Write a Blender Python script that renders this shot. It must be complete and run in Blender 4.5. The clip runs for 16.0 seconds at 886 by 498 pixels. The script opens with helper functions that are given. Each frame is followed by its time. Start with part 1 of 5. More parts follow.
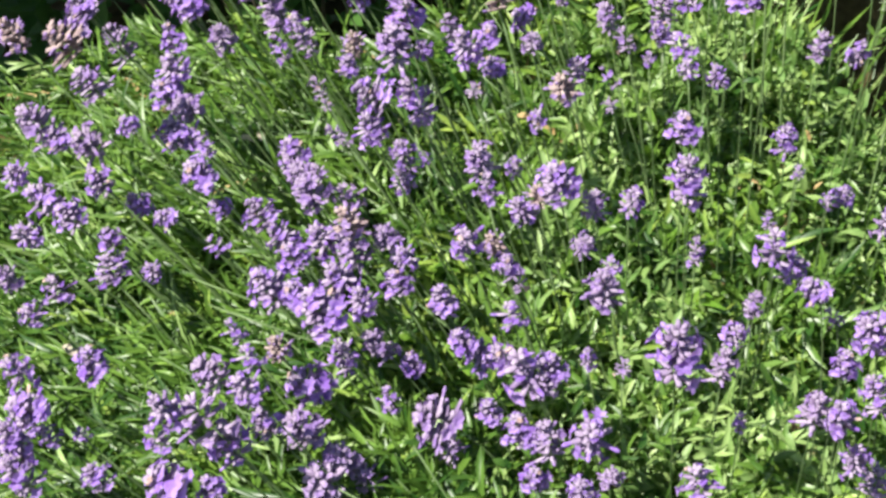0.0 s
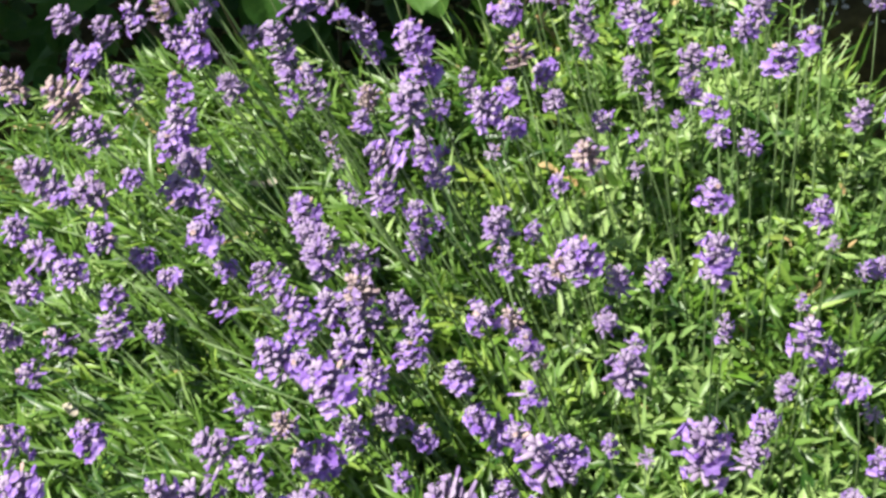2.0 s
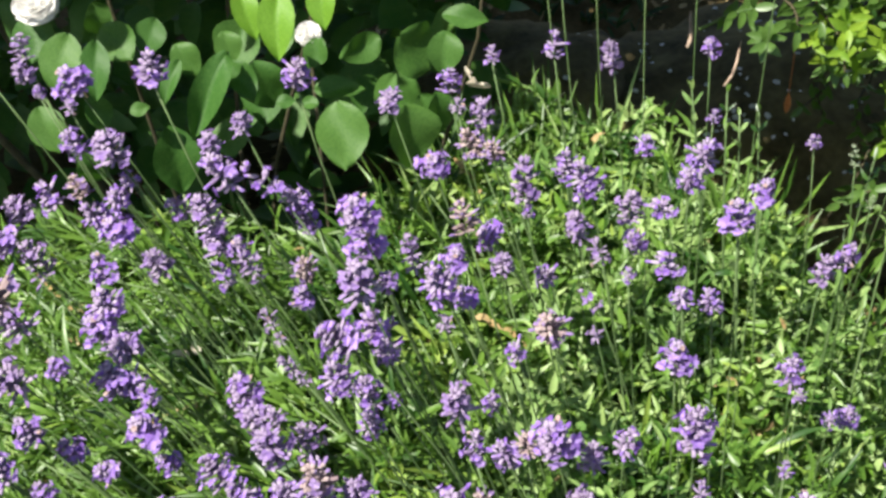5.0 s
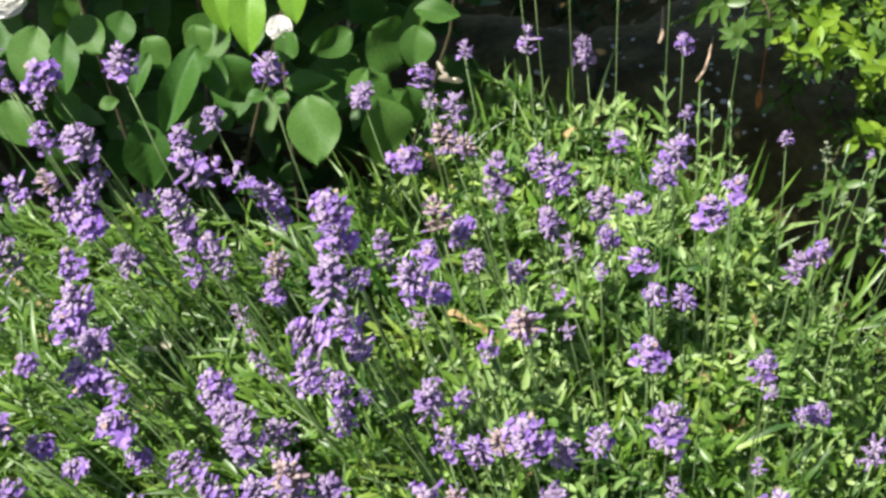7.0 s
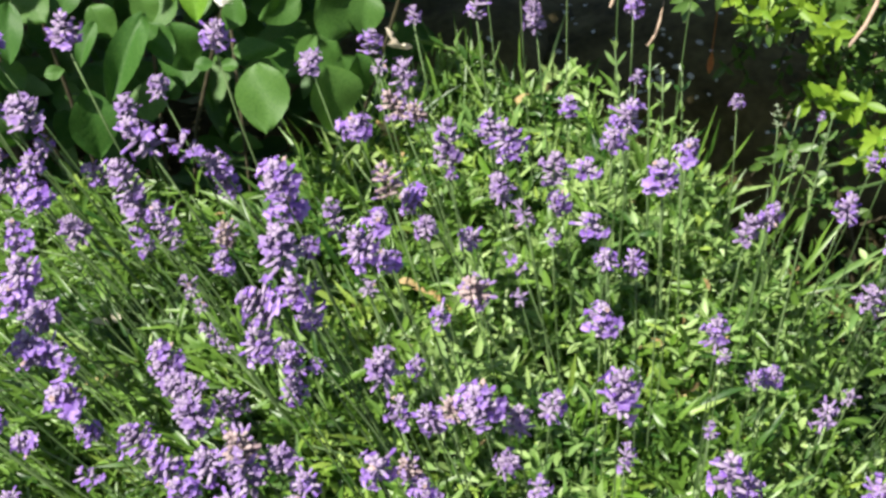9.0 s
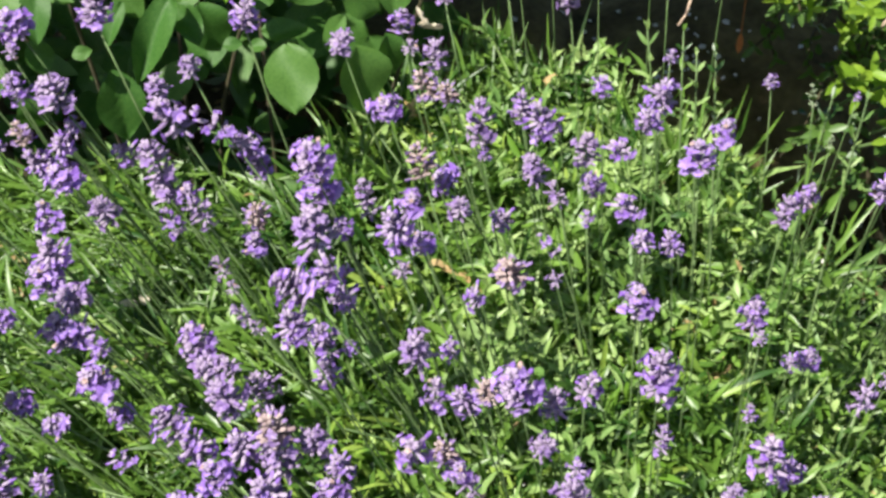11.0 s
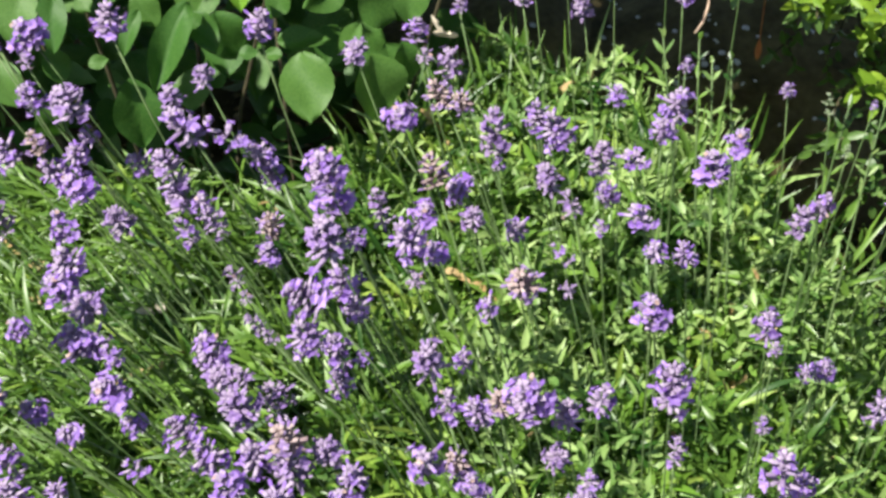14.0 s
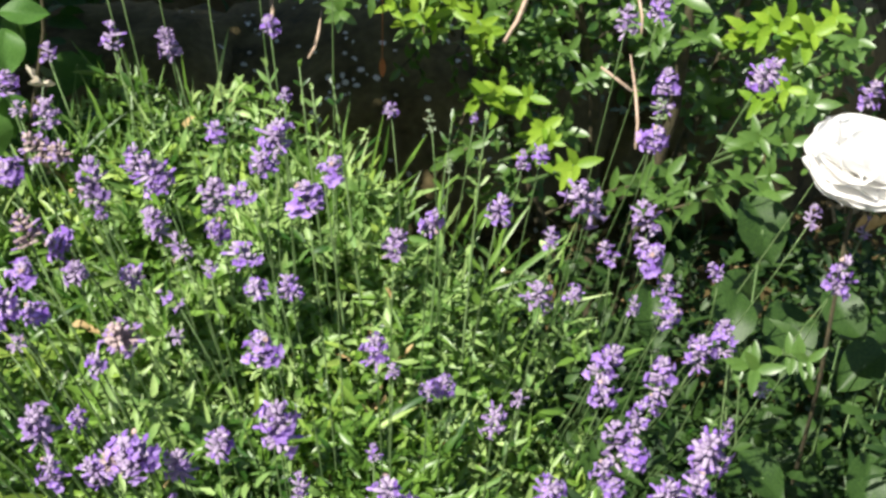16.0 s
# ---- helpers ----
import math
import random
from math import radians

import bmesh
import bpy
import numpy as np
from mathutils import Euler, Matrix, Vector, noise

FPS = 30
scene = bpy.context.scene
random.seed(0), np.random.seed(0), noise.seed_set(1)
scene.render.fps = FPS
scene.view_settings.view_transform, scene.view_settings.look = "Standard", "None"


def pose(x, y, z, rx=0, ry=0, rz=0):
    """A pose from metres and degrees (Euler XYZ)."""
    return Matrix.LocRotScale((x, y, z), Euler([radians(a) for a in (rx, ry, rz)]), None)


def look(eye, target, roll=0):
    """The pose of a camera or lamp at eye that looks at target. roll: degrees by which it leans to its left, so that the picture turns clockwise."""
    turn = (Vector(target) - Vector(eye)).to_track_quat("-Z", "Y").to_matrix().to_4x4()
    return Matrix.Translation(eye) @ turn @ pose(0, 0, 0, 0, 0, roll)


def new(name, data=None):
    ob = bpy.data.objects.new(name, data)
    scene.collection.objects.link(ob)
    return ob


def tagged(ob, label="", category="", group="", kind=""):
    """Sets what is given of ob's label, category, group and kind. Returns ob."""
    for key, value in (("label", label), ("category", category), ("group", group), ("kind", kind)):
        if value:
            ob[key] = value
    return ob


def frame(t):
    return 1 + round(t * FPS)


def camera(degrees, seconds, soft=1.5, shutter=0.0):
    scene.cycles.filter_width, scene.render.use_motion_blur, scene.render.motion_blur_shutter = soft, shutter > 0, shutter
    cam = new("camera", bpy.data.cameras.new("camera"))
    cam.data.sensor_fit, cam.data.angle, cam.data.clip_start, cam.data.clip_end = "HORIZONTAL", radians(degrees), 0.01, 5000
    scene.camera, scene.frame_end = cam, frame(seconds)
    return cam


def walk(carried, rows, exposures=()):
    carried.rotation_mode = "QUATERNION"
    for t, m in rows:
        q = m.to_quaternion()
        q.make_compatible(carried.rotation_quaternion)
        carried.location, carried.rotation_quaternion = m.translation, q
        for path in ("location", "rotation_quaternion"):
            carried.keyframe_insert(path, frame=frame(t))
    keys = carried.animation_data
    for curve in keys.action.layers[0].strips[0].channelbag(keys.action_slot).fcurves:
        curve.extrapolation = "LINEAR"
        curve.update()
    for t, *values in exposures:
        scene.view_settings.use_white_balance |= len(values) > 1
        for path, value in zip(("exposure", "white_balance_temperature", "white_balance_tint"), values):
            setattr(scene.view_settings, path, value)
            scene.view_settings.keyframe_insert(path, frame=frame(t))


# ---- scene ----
cam = camera(30.37, 16.0, 3.0)
walk(cam, [
    (0, look((0.0666, -0.1394, 1.0241), (-0.0499, 0.6287, 0.3945), -1.90)),
    (0.5, look((0.0661, -0.1134, 1.0270), (-0.0475, 0.6636, 0.4078), -1.97)),
    (1, look((0.0653, -0.0941, 1.0309), (-0.0492, 0.6768, 0.4042), -1.77)),
    (1.5, look((0.0625, -0.0807, 1.0319), (-0.0612, 0.6851, 0.4007), -1.67)),
    (2, look((0.0611, -0.0678, 1.0325), (-0.0682, 0.6928, 0.3962), -1.98)),
    (2.5, look((0.0504, -0.0534, 1.0302), (-0.0672, 0.7058, 0.3900), -1.64)),
    (3, look((0.0364, -0.0389, 1.0399), (-0.0571, 0.7324, 0.4104), -0.97)),
    (3.5, look((0.0234, -0.0265, 1.0498), (-0.0608, 0.7563, 0.4333), -2.18)),
    (4, look((0.0093, -0.0189, 1.0562), (-0.0707, 0.7756, 0.4543), -2.79)),
    (4.5, look((-0.0014, -0.0101, 1.0548), (-0.0600, 0.7880, 0.4552), -2.19)),
    (7, look((-0.0063, -0.0028, 1.0527), (-0.0292, 0.7942, 0.4491), -0.51)),
    (7.5, look((-0.0033, -0.0009, 1.0508), (-0.0182, 0.7914, 0.4409), -0.26)),
    (8, look((-0.0017, -0.0009, 1.0491), (-0.0081, 0.7895, 0.4365), -0.15)),
    (8.5, look((-0.0000, 0.0000, 1.0500), (-0.0000, 0.7880, 0.4343), -0.00)),
    (9, look((-0.0021, 0.0019, 1.0467), (0.0009, 0.7880, 0.4286), -0.01)),
    (11.5, look((-0.0165, 0.0079, 1.0428), (-0.0237, 0.7861, 0.4147), -0.42)),
    (12, look((-0.0165, 0.0078, 1.0436), (-0.0276, 0.7859, 0.4155), -0.51)),
    (12.5, look((-0.0150, 0.0096, 1.0435), (-0.0311, 0.7882, 0.4161), -0.73)),
    (13, look((-0.0145, 0.0092, 1.0432), (-0.0344, 0.7884, 0.4168), -0.87)),
    (13.5, look((-0.0135, 0.0099, 1.0447), (-0.0340, 0.7890, 0.4181), -0.84)),
    (14, look((-0.0077, 0.0123, 1.0453), (-0.0278, 0.7916, 0.4190), -1.06)),
    (14.5, look((0.0038, 0.0133, 1.0447), (-0.0069, 0.7933, 0.4189), -1.36)),
    (15, look((0.0235, 0.0167, 1.0495), (0.0492, 0.7937, 0.4205), -1.45)),
    (15.5, look((0.0441, 0.0216, 1.0484), (0.1234, 0.7964, 0.4212), -0.74)),
    (16, look((0.0686, 0.0237, 1.0495), (0.2100, 0.7944, 0.4281), 0.31)),
], [(0, 0.88), (4.5, 0.86), (7, 0.83), (16, 0.83)])
SUN_TO = Vector((-0.44, -0.33, 0.80)).normalized()  # the way to the sun

world = bpy.data.worlds.new("sky")
scene.world = world
world.use_nodes = True
sky = world.node_tree.nodes.new("ShaderNodeTexSky")
sky.sky_type = "NISHITA"
sky.sun_disc = False
sky.sun_elevation = math.asin(SUN_TO.z)
sky.sun_rotation = math.atan2(SUN_TO.x, SUN_TO.y)
backdrop = world.node_tree.nodes["Background"]
backdrop.inputs["Strength"].default_value = 0.058
world.node_tree.links.new(sky.outputs["Color"], backdrop.inputs["Color"])
sun = new("sun", bpy.data.lights.new("sun", "SUN"))
sun.data.energy, sun.data.angle, sun.data.color = 5.0, radians(0.53), (1.0, 0.95, 0.87)
sun.matrix_world = look(SUN_TO * 20, (0, 0, 0))

# ---- materials ----


def material(name, base, other, rough=0.6, scale=60.0, translucent=0.0, glow=None, bump=0.0, bump_scale=400.0,
             island=0.0, random_object=0.0, specular=0.4):
    """Two colours mixed by noise at two scales and by piece, with fine relief and light that comes through thin things."""
    m = bpy.data.materials.new(name)
    m.use_nodes = True
    nodes, links = m.node_tree.nodes, m.node_tree.links
    bsdf, out = nodes["Principled BSDF"], nodes["Material Output"]
    place = nodes.new("ShaderNodeTexCoord")
    coarse, fine = nodes.new("ShaderNodeTexNoise"), nodes.new("ShaderNodeTexNoise")
    coarse.inputs["Scale"].default_value, fine.inputs["Scale"].default_value = scale, scale * 7
    fine.inputs["Detail"].default_value = 5
    for n in (coarse, fine):
        links.new(place.outputs["Object"], n.inputs["Vector"])
    both = nodes.new("ShaderNodeMath")
    both.operation = "MULTIPLY_ADD"
    links.new(fine.outputs["Fac"], both.inputs[0])
    both.inputs[1].default_value = 0.5
    links.new(coarse.outputs["Fac"], both.inputs[2])
    spread = nodes.new("ShaderNodeMapRange")
    spread.inputs["From Min"].default_value, spread.inputs["From Max"].default_value = 0.5, 1.0
    links.new(both.outputs[0], spread.inputs["Value"])
    factor = spread.outputs["Result"]
    if island or random_object:
        source = nodes.new("ShaderNodeNewGeometry").outputs["Random Per Island"] if island else nodes.new("ShaderNodeObjectInfo").outputs["Random"]
        shift = nodes.new("ShaderNodeMapRange")
        amount = island or random_object
        shift.inputs["To Min"].default_value, shift.inputs["To Max"].default_value = -amount, amount
        links.new(source, shift.inputs["Value"])
        add = nodes.new("ShaderNodeMath")
        add.operation, add.use_clamp = "ADD", True
        links.new(factor, add.inputs[0])
        links.new(shift.outputs["Result"], add.inputs[1])
        factor = add.outputs[0]
    mix = nodes.new("ShaderNodeMix")
    mix.data_type = "RGBA"
    links.new(factor, mix.inputs["Factor"])
    mix.inputs["A"].default_value, mix.inputs["B"].default_value = (*base, 1), (*other, 1)
    links.new(mix.outputs["Result"], bsdf.inputs["Base Color"])
    bsdf.inputs["Roughness"].default_value = rough
    bsdf.inputs["Specular IOR Level"].default_value = specular
    if bump:
        relief, height = nodes.new("ShaderNodeBump"), nodes.new("ShaderNodeTexNoise")
        height.inputs["Scale"].default_value, height.inputs["Detail"].default_value = bump_scale, 4
        links.new(place.outputs["Object"], height.inputs["Vector"])
        links.new(height.outputs["Fac"], relief.inputs["Height"])
        relief.inputs["Strength"].default_value, relief.inputs["Distance"].default_value = bump, 0.002
        links.new(relief.outputs["Normal"], bsdf.inputs["Normal"])
    if translucent:
        thin, blend = nodes.new("ShaderNodeBsdfTranslucent"), nodes.new("ShaderNodeMixShader")
        tint = nodes.new("ShaderNodeMix")
        tint.data_type, tint.blend_type = "RGBA", "MULTIPLY"
        tint.inputs["Factor"].default_value = 1.0
        links.new(mix.outputs["Result"], tint.inputs["A"])
        tint.inputs["B"].default_value = (*(glow or (1, 1, 1)), 1)
        links.new(tint.outputs["Result"], thin.inputs["Color"])
        blend.inputs["Fac"].default_value = translucent
        links.new(bsdf.outputs[0], blend.inputs[1])
        links.new(thin.outputs[0], blend.inputs[2])
        links.new(blend.outputs[0], out.inputs["Surface"])
    return m


PETAL = material("violet_petal", (0.27, 0.135, 0.53), (0.58, 0.41, 0.82), 0.75, 90, 0.35, (1.1, 0.95, 1.1), island=0.35, specular=0.15)
PETAL_PALE = material("faded_petal", (0.28, 0.17, 0.45), (0.50, 0.38, 0.61), 0.8, 90, 0.3, island=0.4, specular=0.15)
CALYX = material("calyx", (0.24, 0.17, 0.31), (0.47, 0.39, 0.51), 0.85, 120, 0.1, island=0.4, specular=0.15)
CALYX_DRY = material("dry_calyx", (0.28, 0.20, 0.21), (0.50, 0.40, 0.37), 0.8, 120, 0.1, island=0.4)
WITHERED = material("withered_corolla", (0.38, 0.25, 0.24), (0.60, 0.45, 0.40), 0.85, 120, 0.2, island=0.4, specular=0.1)
STALK = material("stalk", (0.07, 0.135, 0.037), (0.175, 0.26, 0.10), 0.6, 50, random_object=0.3)
LEAF = material("lavender_leaf", (0.028, 0.088, 0.011), (0.16, 0.29, 0.046), 0.40, 9, 0.22, (1.3, 1.35, 0.6), island=0.5, specular=0.6)
LEAF_SILVER = material("grey_green_leaf", (0.13, 0.25, 0.06), (0.36, 0.50, 0.17), 0.45, 12, 0.22, (1.2, 1.3, 0.7), island=0.4, specular=0.5)
LEAF_FRESH = material("fresh_leaf", (0.12, 0.25, 0.025), (0.36, 0.50, 0.10), 0.43, 14, 0.27, (1.3, 1.3, 0.5), island=0.45, specular=0.55)
LEAF_DRY = material("dry_leaf", (0.30, 0.20, 0.075), (0.58, 0.44, 0.22), 0.8, 60, 0.2, island=0.4)
ROSE_LEAF = material("rose_leaf", (0.044, 0.128, 0.021), (0.10, 0.21, 0.042), 0.5, 25, 0.25, (1.2, 1.4, 0.6), bump=0.14, bump_scale=120, random_object=0.4, specular=0.35)
ROSE_YOUNG = material("young_rose_leaf", (0.13, 0.29, 0.025), (0.21, 0.40, 0.045), 0.45, 25, 0.35, (1.2, 1.3, 0.5), bump=0.12, bump_scale=120)
SHRUB_LEAF = material("shrub_leaf", (0.045, 0.12, 0.022), (0.13, 0.23, 0.045), 0.40, 30, 0.25, (1.3, 1.5, 0.5), island=0.5, specular=0.65)
SHRUB_TIP = material("shrub_tip", (0.15, 0.30, 0.025), (0.33, 0.49, 0.05), 0.45, 30, 0.4, (1.2, 1.2, 0.4), random_object=0.4)
BARK = material("bark", (0.045, 0.043, 0.022), (0.11, 0.092, 0.048), 0.85, 120, bump=0.5, bump_scale=700)
DEAD_WOOD = material("dead_wood", (0.34, 0.24, 0.165), (0.54, 0.41, 0.31), 0.8, 150, bump=0.3)
BUD = material("grey_green_bud", (0.16, 0.22, 0.11), (0.36, 0.42, 0.28), 0.7, 120, 0.1, island=0.4)
# shrub-leaf greens darkened: the shade beside the lavender is put into this colour
SHADED_LEAF = material("shaded_leaf", (0.015, 0.043, 0.009), (0.055, 0.115, 0.022), 0.5, 30, 0.25, (1.2, 1.4, 0.5), island=0.5, specular=0.4)
ORANGE = material("orange_dry", (0.55, 0.16, 0.05), (0.72, 0.28, 0.10), 0.7, 200, 0.2)
SOIL = material("soil", (0.055, 0.042, 0.016), (0.15, 0.112, 0.048), 0.95, 25, bump=1.0, bump_scale=160, specular=0.1)
STONE = material("stone", (0.05, 0.039, 0.015), (0.235, 0.188, 0.082), 0.9, 16, bump=1.0, bump_scale=90)
WHITE = material("white_petal", (0.92, 0.91, 0.88), (0.95, 0.94, 0.92), 0.6, 30, 0.25, (1, 1, 0.98), bump=0.04, bump_scale=200)
CREAM = material("cream_petal", (0.60, 0.52, 0.38), (0.74, 0.68, 0.55), 0.7, 80, 0.2)

# ---- mesh helpers ----


def mesh_of(name, verts, faces, mat, smooth=True, slots=None):
    me = bpy.data.meshes.new(name)
    me.from_pydata([tuple(v) for v in verts], [], [tuple(f) for f in faces])
    for m in (mat if isinstance(mat, (list, tuple)) else (mat,)):
        me.materials.append(m)
    if slots is not None:
        me.polygons.foreach_set("material_index", slots)
    me.polygons.foreach_set("use_smooth", [smooth] * len(me.polygons))
    me.update()
    return me


def part(name, me, parent, label="", m=None):
    ob = new(name, me)
    ob.parent = parent
    if m is not None:
        ob.matrix_basis = m
    if label:
        ob["label"] = label
    return ob


def unit(v):
    v = np.asarray(v, float)
    return v / (np.linalg.norm(v, axis=-1, keepdims=True) + 1e-9)


PROFILE = np.array([0.25, 0.8, 1.0, 0.75, 0.06])
NARROW = np.array([0.4, 1.0, 0.85, 0.08])
ALONG = {5: np.array([0.0, 0.22, 0.5, 0.78, 1.0]), 4: np.array([0.0, 0.32, 0.70, 1.0]), 3: np.array([0.0, 0.55, 1.0])}


def leaves(at, way, face, length, width, bend, profile=PROFILE, fold=0.25, sway=0.0):
    """Many leaves at once: each a strip of three verts across that narrows to its tip, folded along its midrib and bent.
    Gives verts and faces, in the leaves' order."""
    at, way, face = (np.asarray(a, float).reshape(-1, 3) for a in (at, way, face))
    n = len(at)
    length, width, bend, sway = (np.broadcast_to(np.asarray(a, float), (n,)) for a in (length, width, bend, sway))
    way = unit(way)
    side = unit(np.cross(way, face))
    up = unit(np.cross(side, way))
    k = len(profile)
    along = ALONG[k][None, :, None]
    spine = at[:, None] + way[:, None] * along * length[:, None, None] - up[:, None] * (along**2) * (bend * length)[:, None, None]
    spine = spine + side[:, None] * (along**2) * (sway * length)[:, None, None]
    half = profile[None, :, None] * 0.5 * width[:, None, None]
    rise = up[:, None] * half * fold
    verts = np.stack([spine - side[:, None] * half + rise, spine, spine + side[:, None] * half + rise], 2).reshape(-1, 3)
    one = []
    for a in range(k - 1):
        for b in range(2):
            p = a * 3 + b
            one.append((p, p + 1, p + 4, p + 3))
    faces = (np.arange(n)[:, None, None] * k * 3 + np.array(one)[None]).reshape(-1, 4)
    return verts, faces


def tube(points, radii, sides=5):
    """A tapered tube along points: verts and faces."""
    points = [Vector(p) for p in points]
    verts, faces = [], []
    for i, p in enumerate(points):
        ahead = (points[min(i + 1, len(points) - 1)] - points[max(i - 1, 0)]).normalized()
        a = ahead.orthogonal().normalized() if i == 0 else (a - ahead * a.dot(ahead)).normalized()
        b = ahead.cross(a)
        for s in range(sides):
            t = 2 * math.pi * s / sides
            verts.append(p + (a * math.cos(t) + b * math.sin(t)) * radii[i])
    for i in range(len(points) - 1):
        for s in range(sides):
            q, r = i * sides + s, i * sides + (s + 1) % sides
            faces.append((q, r, r + sides, q + sides))
    faces.append(tuple(range((len(points) - 1) * sides, len(points) * sides)))
    return verts, faces


def join(*pieces):
    verts, faces = [], []
    for v, f in pieces:
        base = len(verts)
        verts.extend(tuple(p) for p in v)
        faces.extend(tuple(int(i) + base for i in q) for q in f)
    return verts, faces


rng = np.random.default_rng(7)

# ---- ground and stones ----


def build_ground():
    """One sheet: fine and lumpy near the plants, wide cells out to the horizon."""
    near = np.linspace(-1.2, 1.6, 113)
    xs = np.concatenate([[-400, -60, -12, -4, -2], near, [2.2, 4, 12, 60, 400]])
    ys = np.concatenate([[-400, -60, -12, -4, -2], near + 0.8, [3, 5, 12, 60, 400]])
    verts = []
    for y in ys:
        for x in xs:
            z = 0.0
            if abs(x) < 1.7 and -1 < y < 2.5:
                z = 0.035 * noise.noise((x * 5, y * 5, 0.3)) + 0.014 * noise.noise((x * 26, y * 26, 1.7)) + 0.008 * noise.noise((x * 60, y * 60, 4.0))
            verts.append((x, y, z))
    w = len(xs)
    faces = [(j * w + i, j * w + i + 1, (j + 1) * w + i + 1, (j + 1) * w + i) for j in range(len(ys) - 1) for i in range(w - 1)]
    tagged(new("ground", mesh_of("ground", verts, faces, SOIL)), "dark crumbly garden soil in shade", "ground", kind="structure")


def stone(x, y, z, sx, sy, sz, turn, seed, label):
    bm = bmesh.new()
    bmesh.ops.create_icosphere(bm, subdivisions=4, radius=1)
    for v in bm.verts:
        p = v.co.copy()
        d = 1 + 0.26 * noise.noise(p * 1.3 + Vector((seed, 0, 0))) + 0.12 * noise.noise(p * 4 + Vector((0, seed, 0))) + 0.05 * noise.noise(p * 11)
        p = p * d
        if p.z > 0.45:
            p.z = 0.45 + (p.z - 0.45) * 0.35
        v.co = (p.x * sx, p.y * sy, p.z * sz)
    me = bpy.data.meshes.new("garden_stone")
    bm.to_mesh(me)
    bm.free()
    me.materials.append(STONE)
    me.polygons.foreach_set("use_smooth", [True] * len(me.polygons))
    ob = new("garden_stone", me)
    ob.matrix_basis = pose(x, y, z, 4, -5, turn)
    return tagged(ob, label, "stone", "stones behind the lavender")


build_ground()
stone(0.30, 1.50, 0.05, 0.27, 0.17, 0.22, 8, 1.0, "grey flat-topped garden stone in shade")
stone(0.00, 1.52, 0.04, 0.17, 0.14, 0.21, -20, 5.0, "dark grey rounded garden stone on soil")
stone(0.66, 1.48, 0.03, 0.19, 0.14, 0.20, 30, 9.0, "grey garden stone under a shrub")

# ---- the lavender's foliage ----


def near_side(y):
    """1 on the near half of the bush's flank, where the leaves are thin and low, 0 on its far half."""
    return min(1.0, max(0.0, (1.0 - y) / 0.12))


def silver_patch(x, y):
    """A tuft of pale upright shoots that stands a little over the rest."""
    return math.exp(-((x - 0.165) ** 2 + (y - 0.985) ** 2) / 0.0055)


def canopy(x, y):
    """How high the leaves stand over the soil."""
    return 0.288 + 0.10 * (y - 0.9) - (0.75 if x > 0.03 else 0.55) * (x - 0.03) ** 2 + 0.03 * silver_patch(x, y) - 0.05 * min(1.0, max(0.0, (x - 0.19) / 0.07)) * near_side(y)


def inside(x, y):
    """The plant's footprint: a broad lobe whose far edge steps back on the side of the stones."""
    far = float(np.interp(x, (-0.80, -0.40, -0.32, -0.24, -0.16, -0.11, -0.07, -0.03, 0.03, 0.09, 0.13, 0.19, 0.23, 0.30, 0.36),
                          (1.22, 1.13, 1.08, 1.05, 1.03, 1.05, 1.10, 1.15, 1.165, 1.145, 1.095, 1.025, 0.97, 0.98, 0.98)))
    far += 0.03 * noise.noise((x * 9, 2.0, 0))
    near = 0.36 + 0.04 * noise.noise((x * 8, 5.0, 0)) + 1.2 * max(0.0, abs(x + 0.07) - 0.40) ** 2
    side = 0.335 + 0.03 * noise.noise((3.0, y * 9, 0))
    return near < y < far and -0.74 < x < side


def lean_of(x):
    """How far stems lean from upright, in degrees: outwards over the bush's side, upright in its middle."""
    return -52 * min(1.0, max(0.0, (0.16 - x) / 0.36)) + 8 * max(0.0, (x - 0.15) / 0.2)


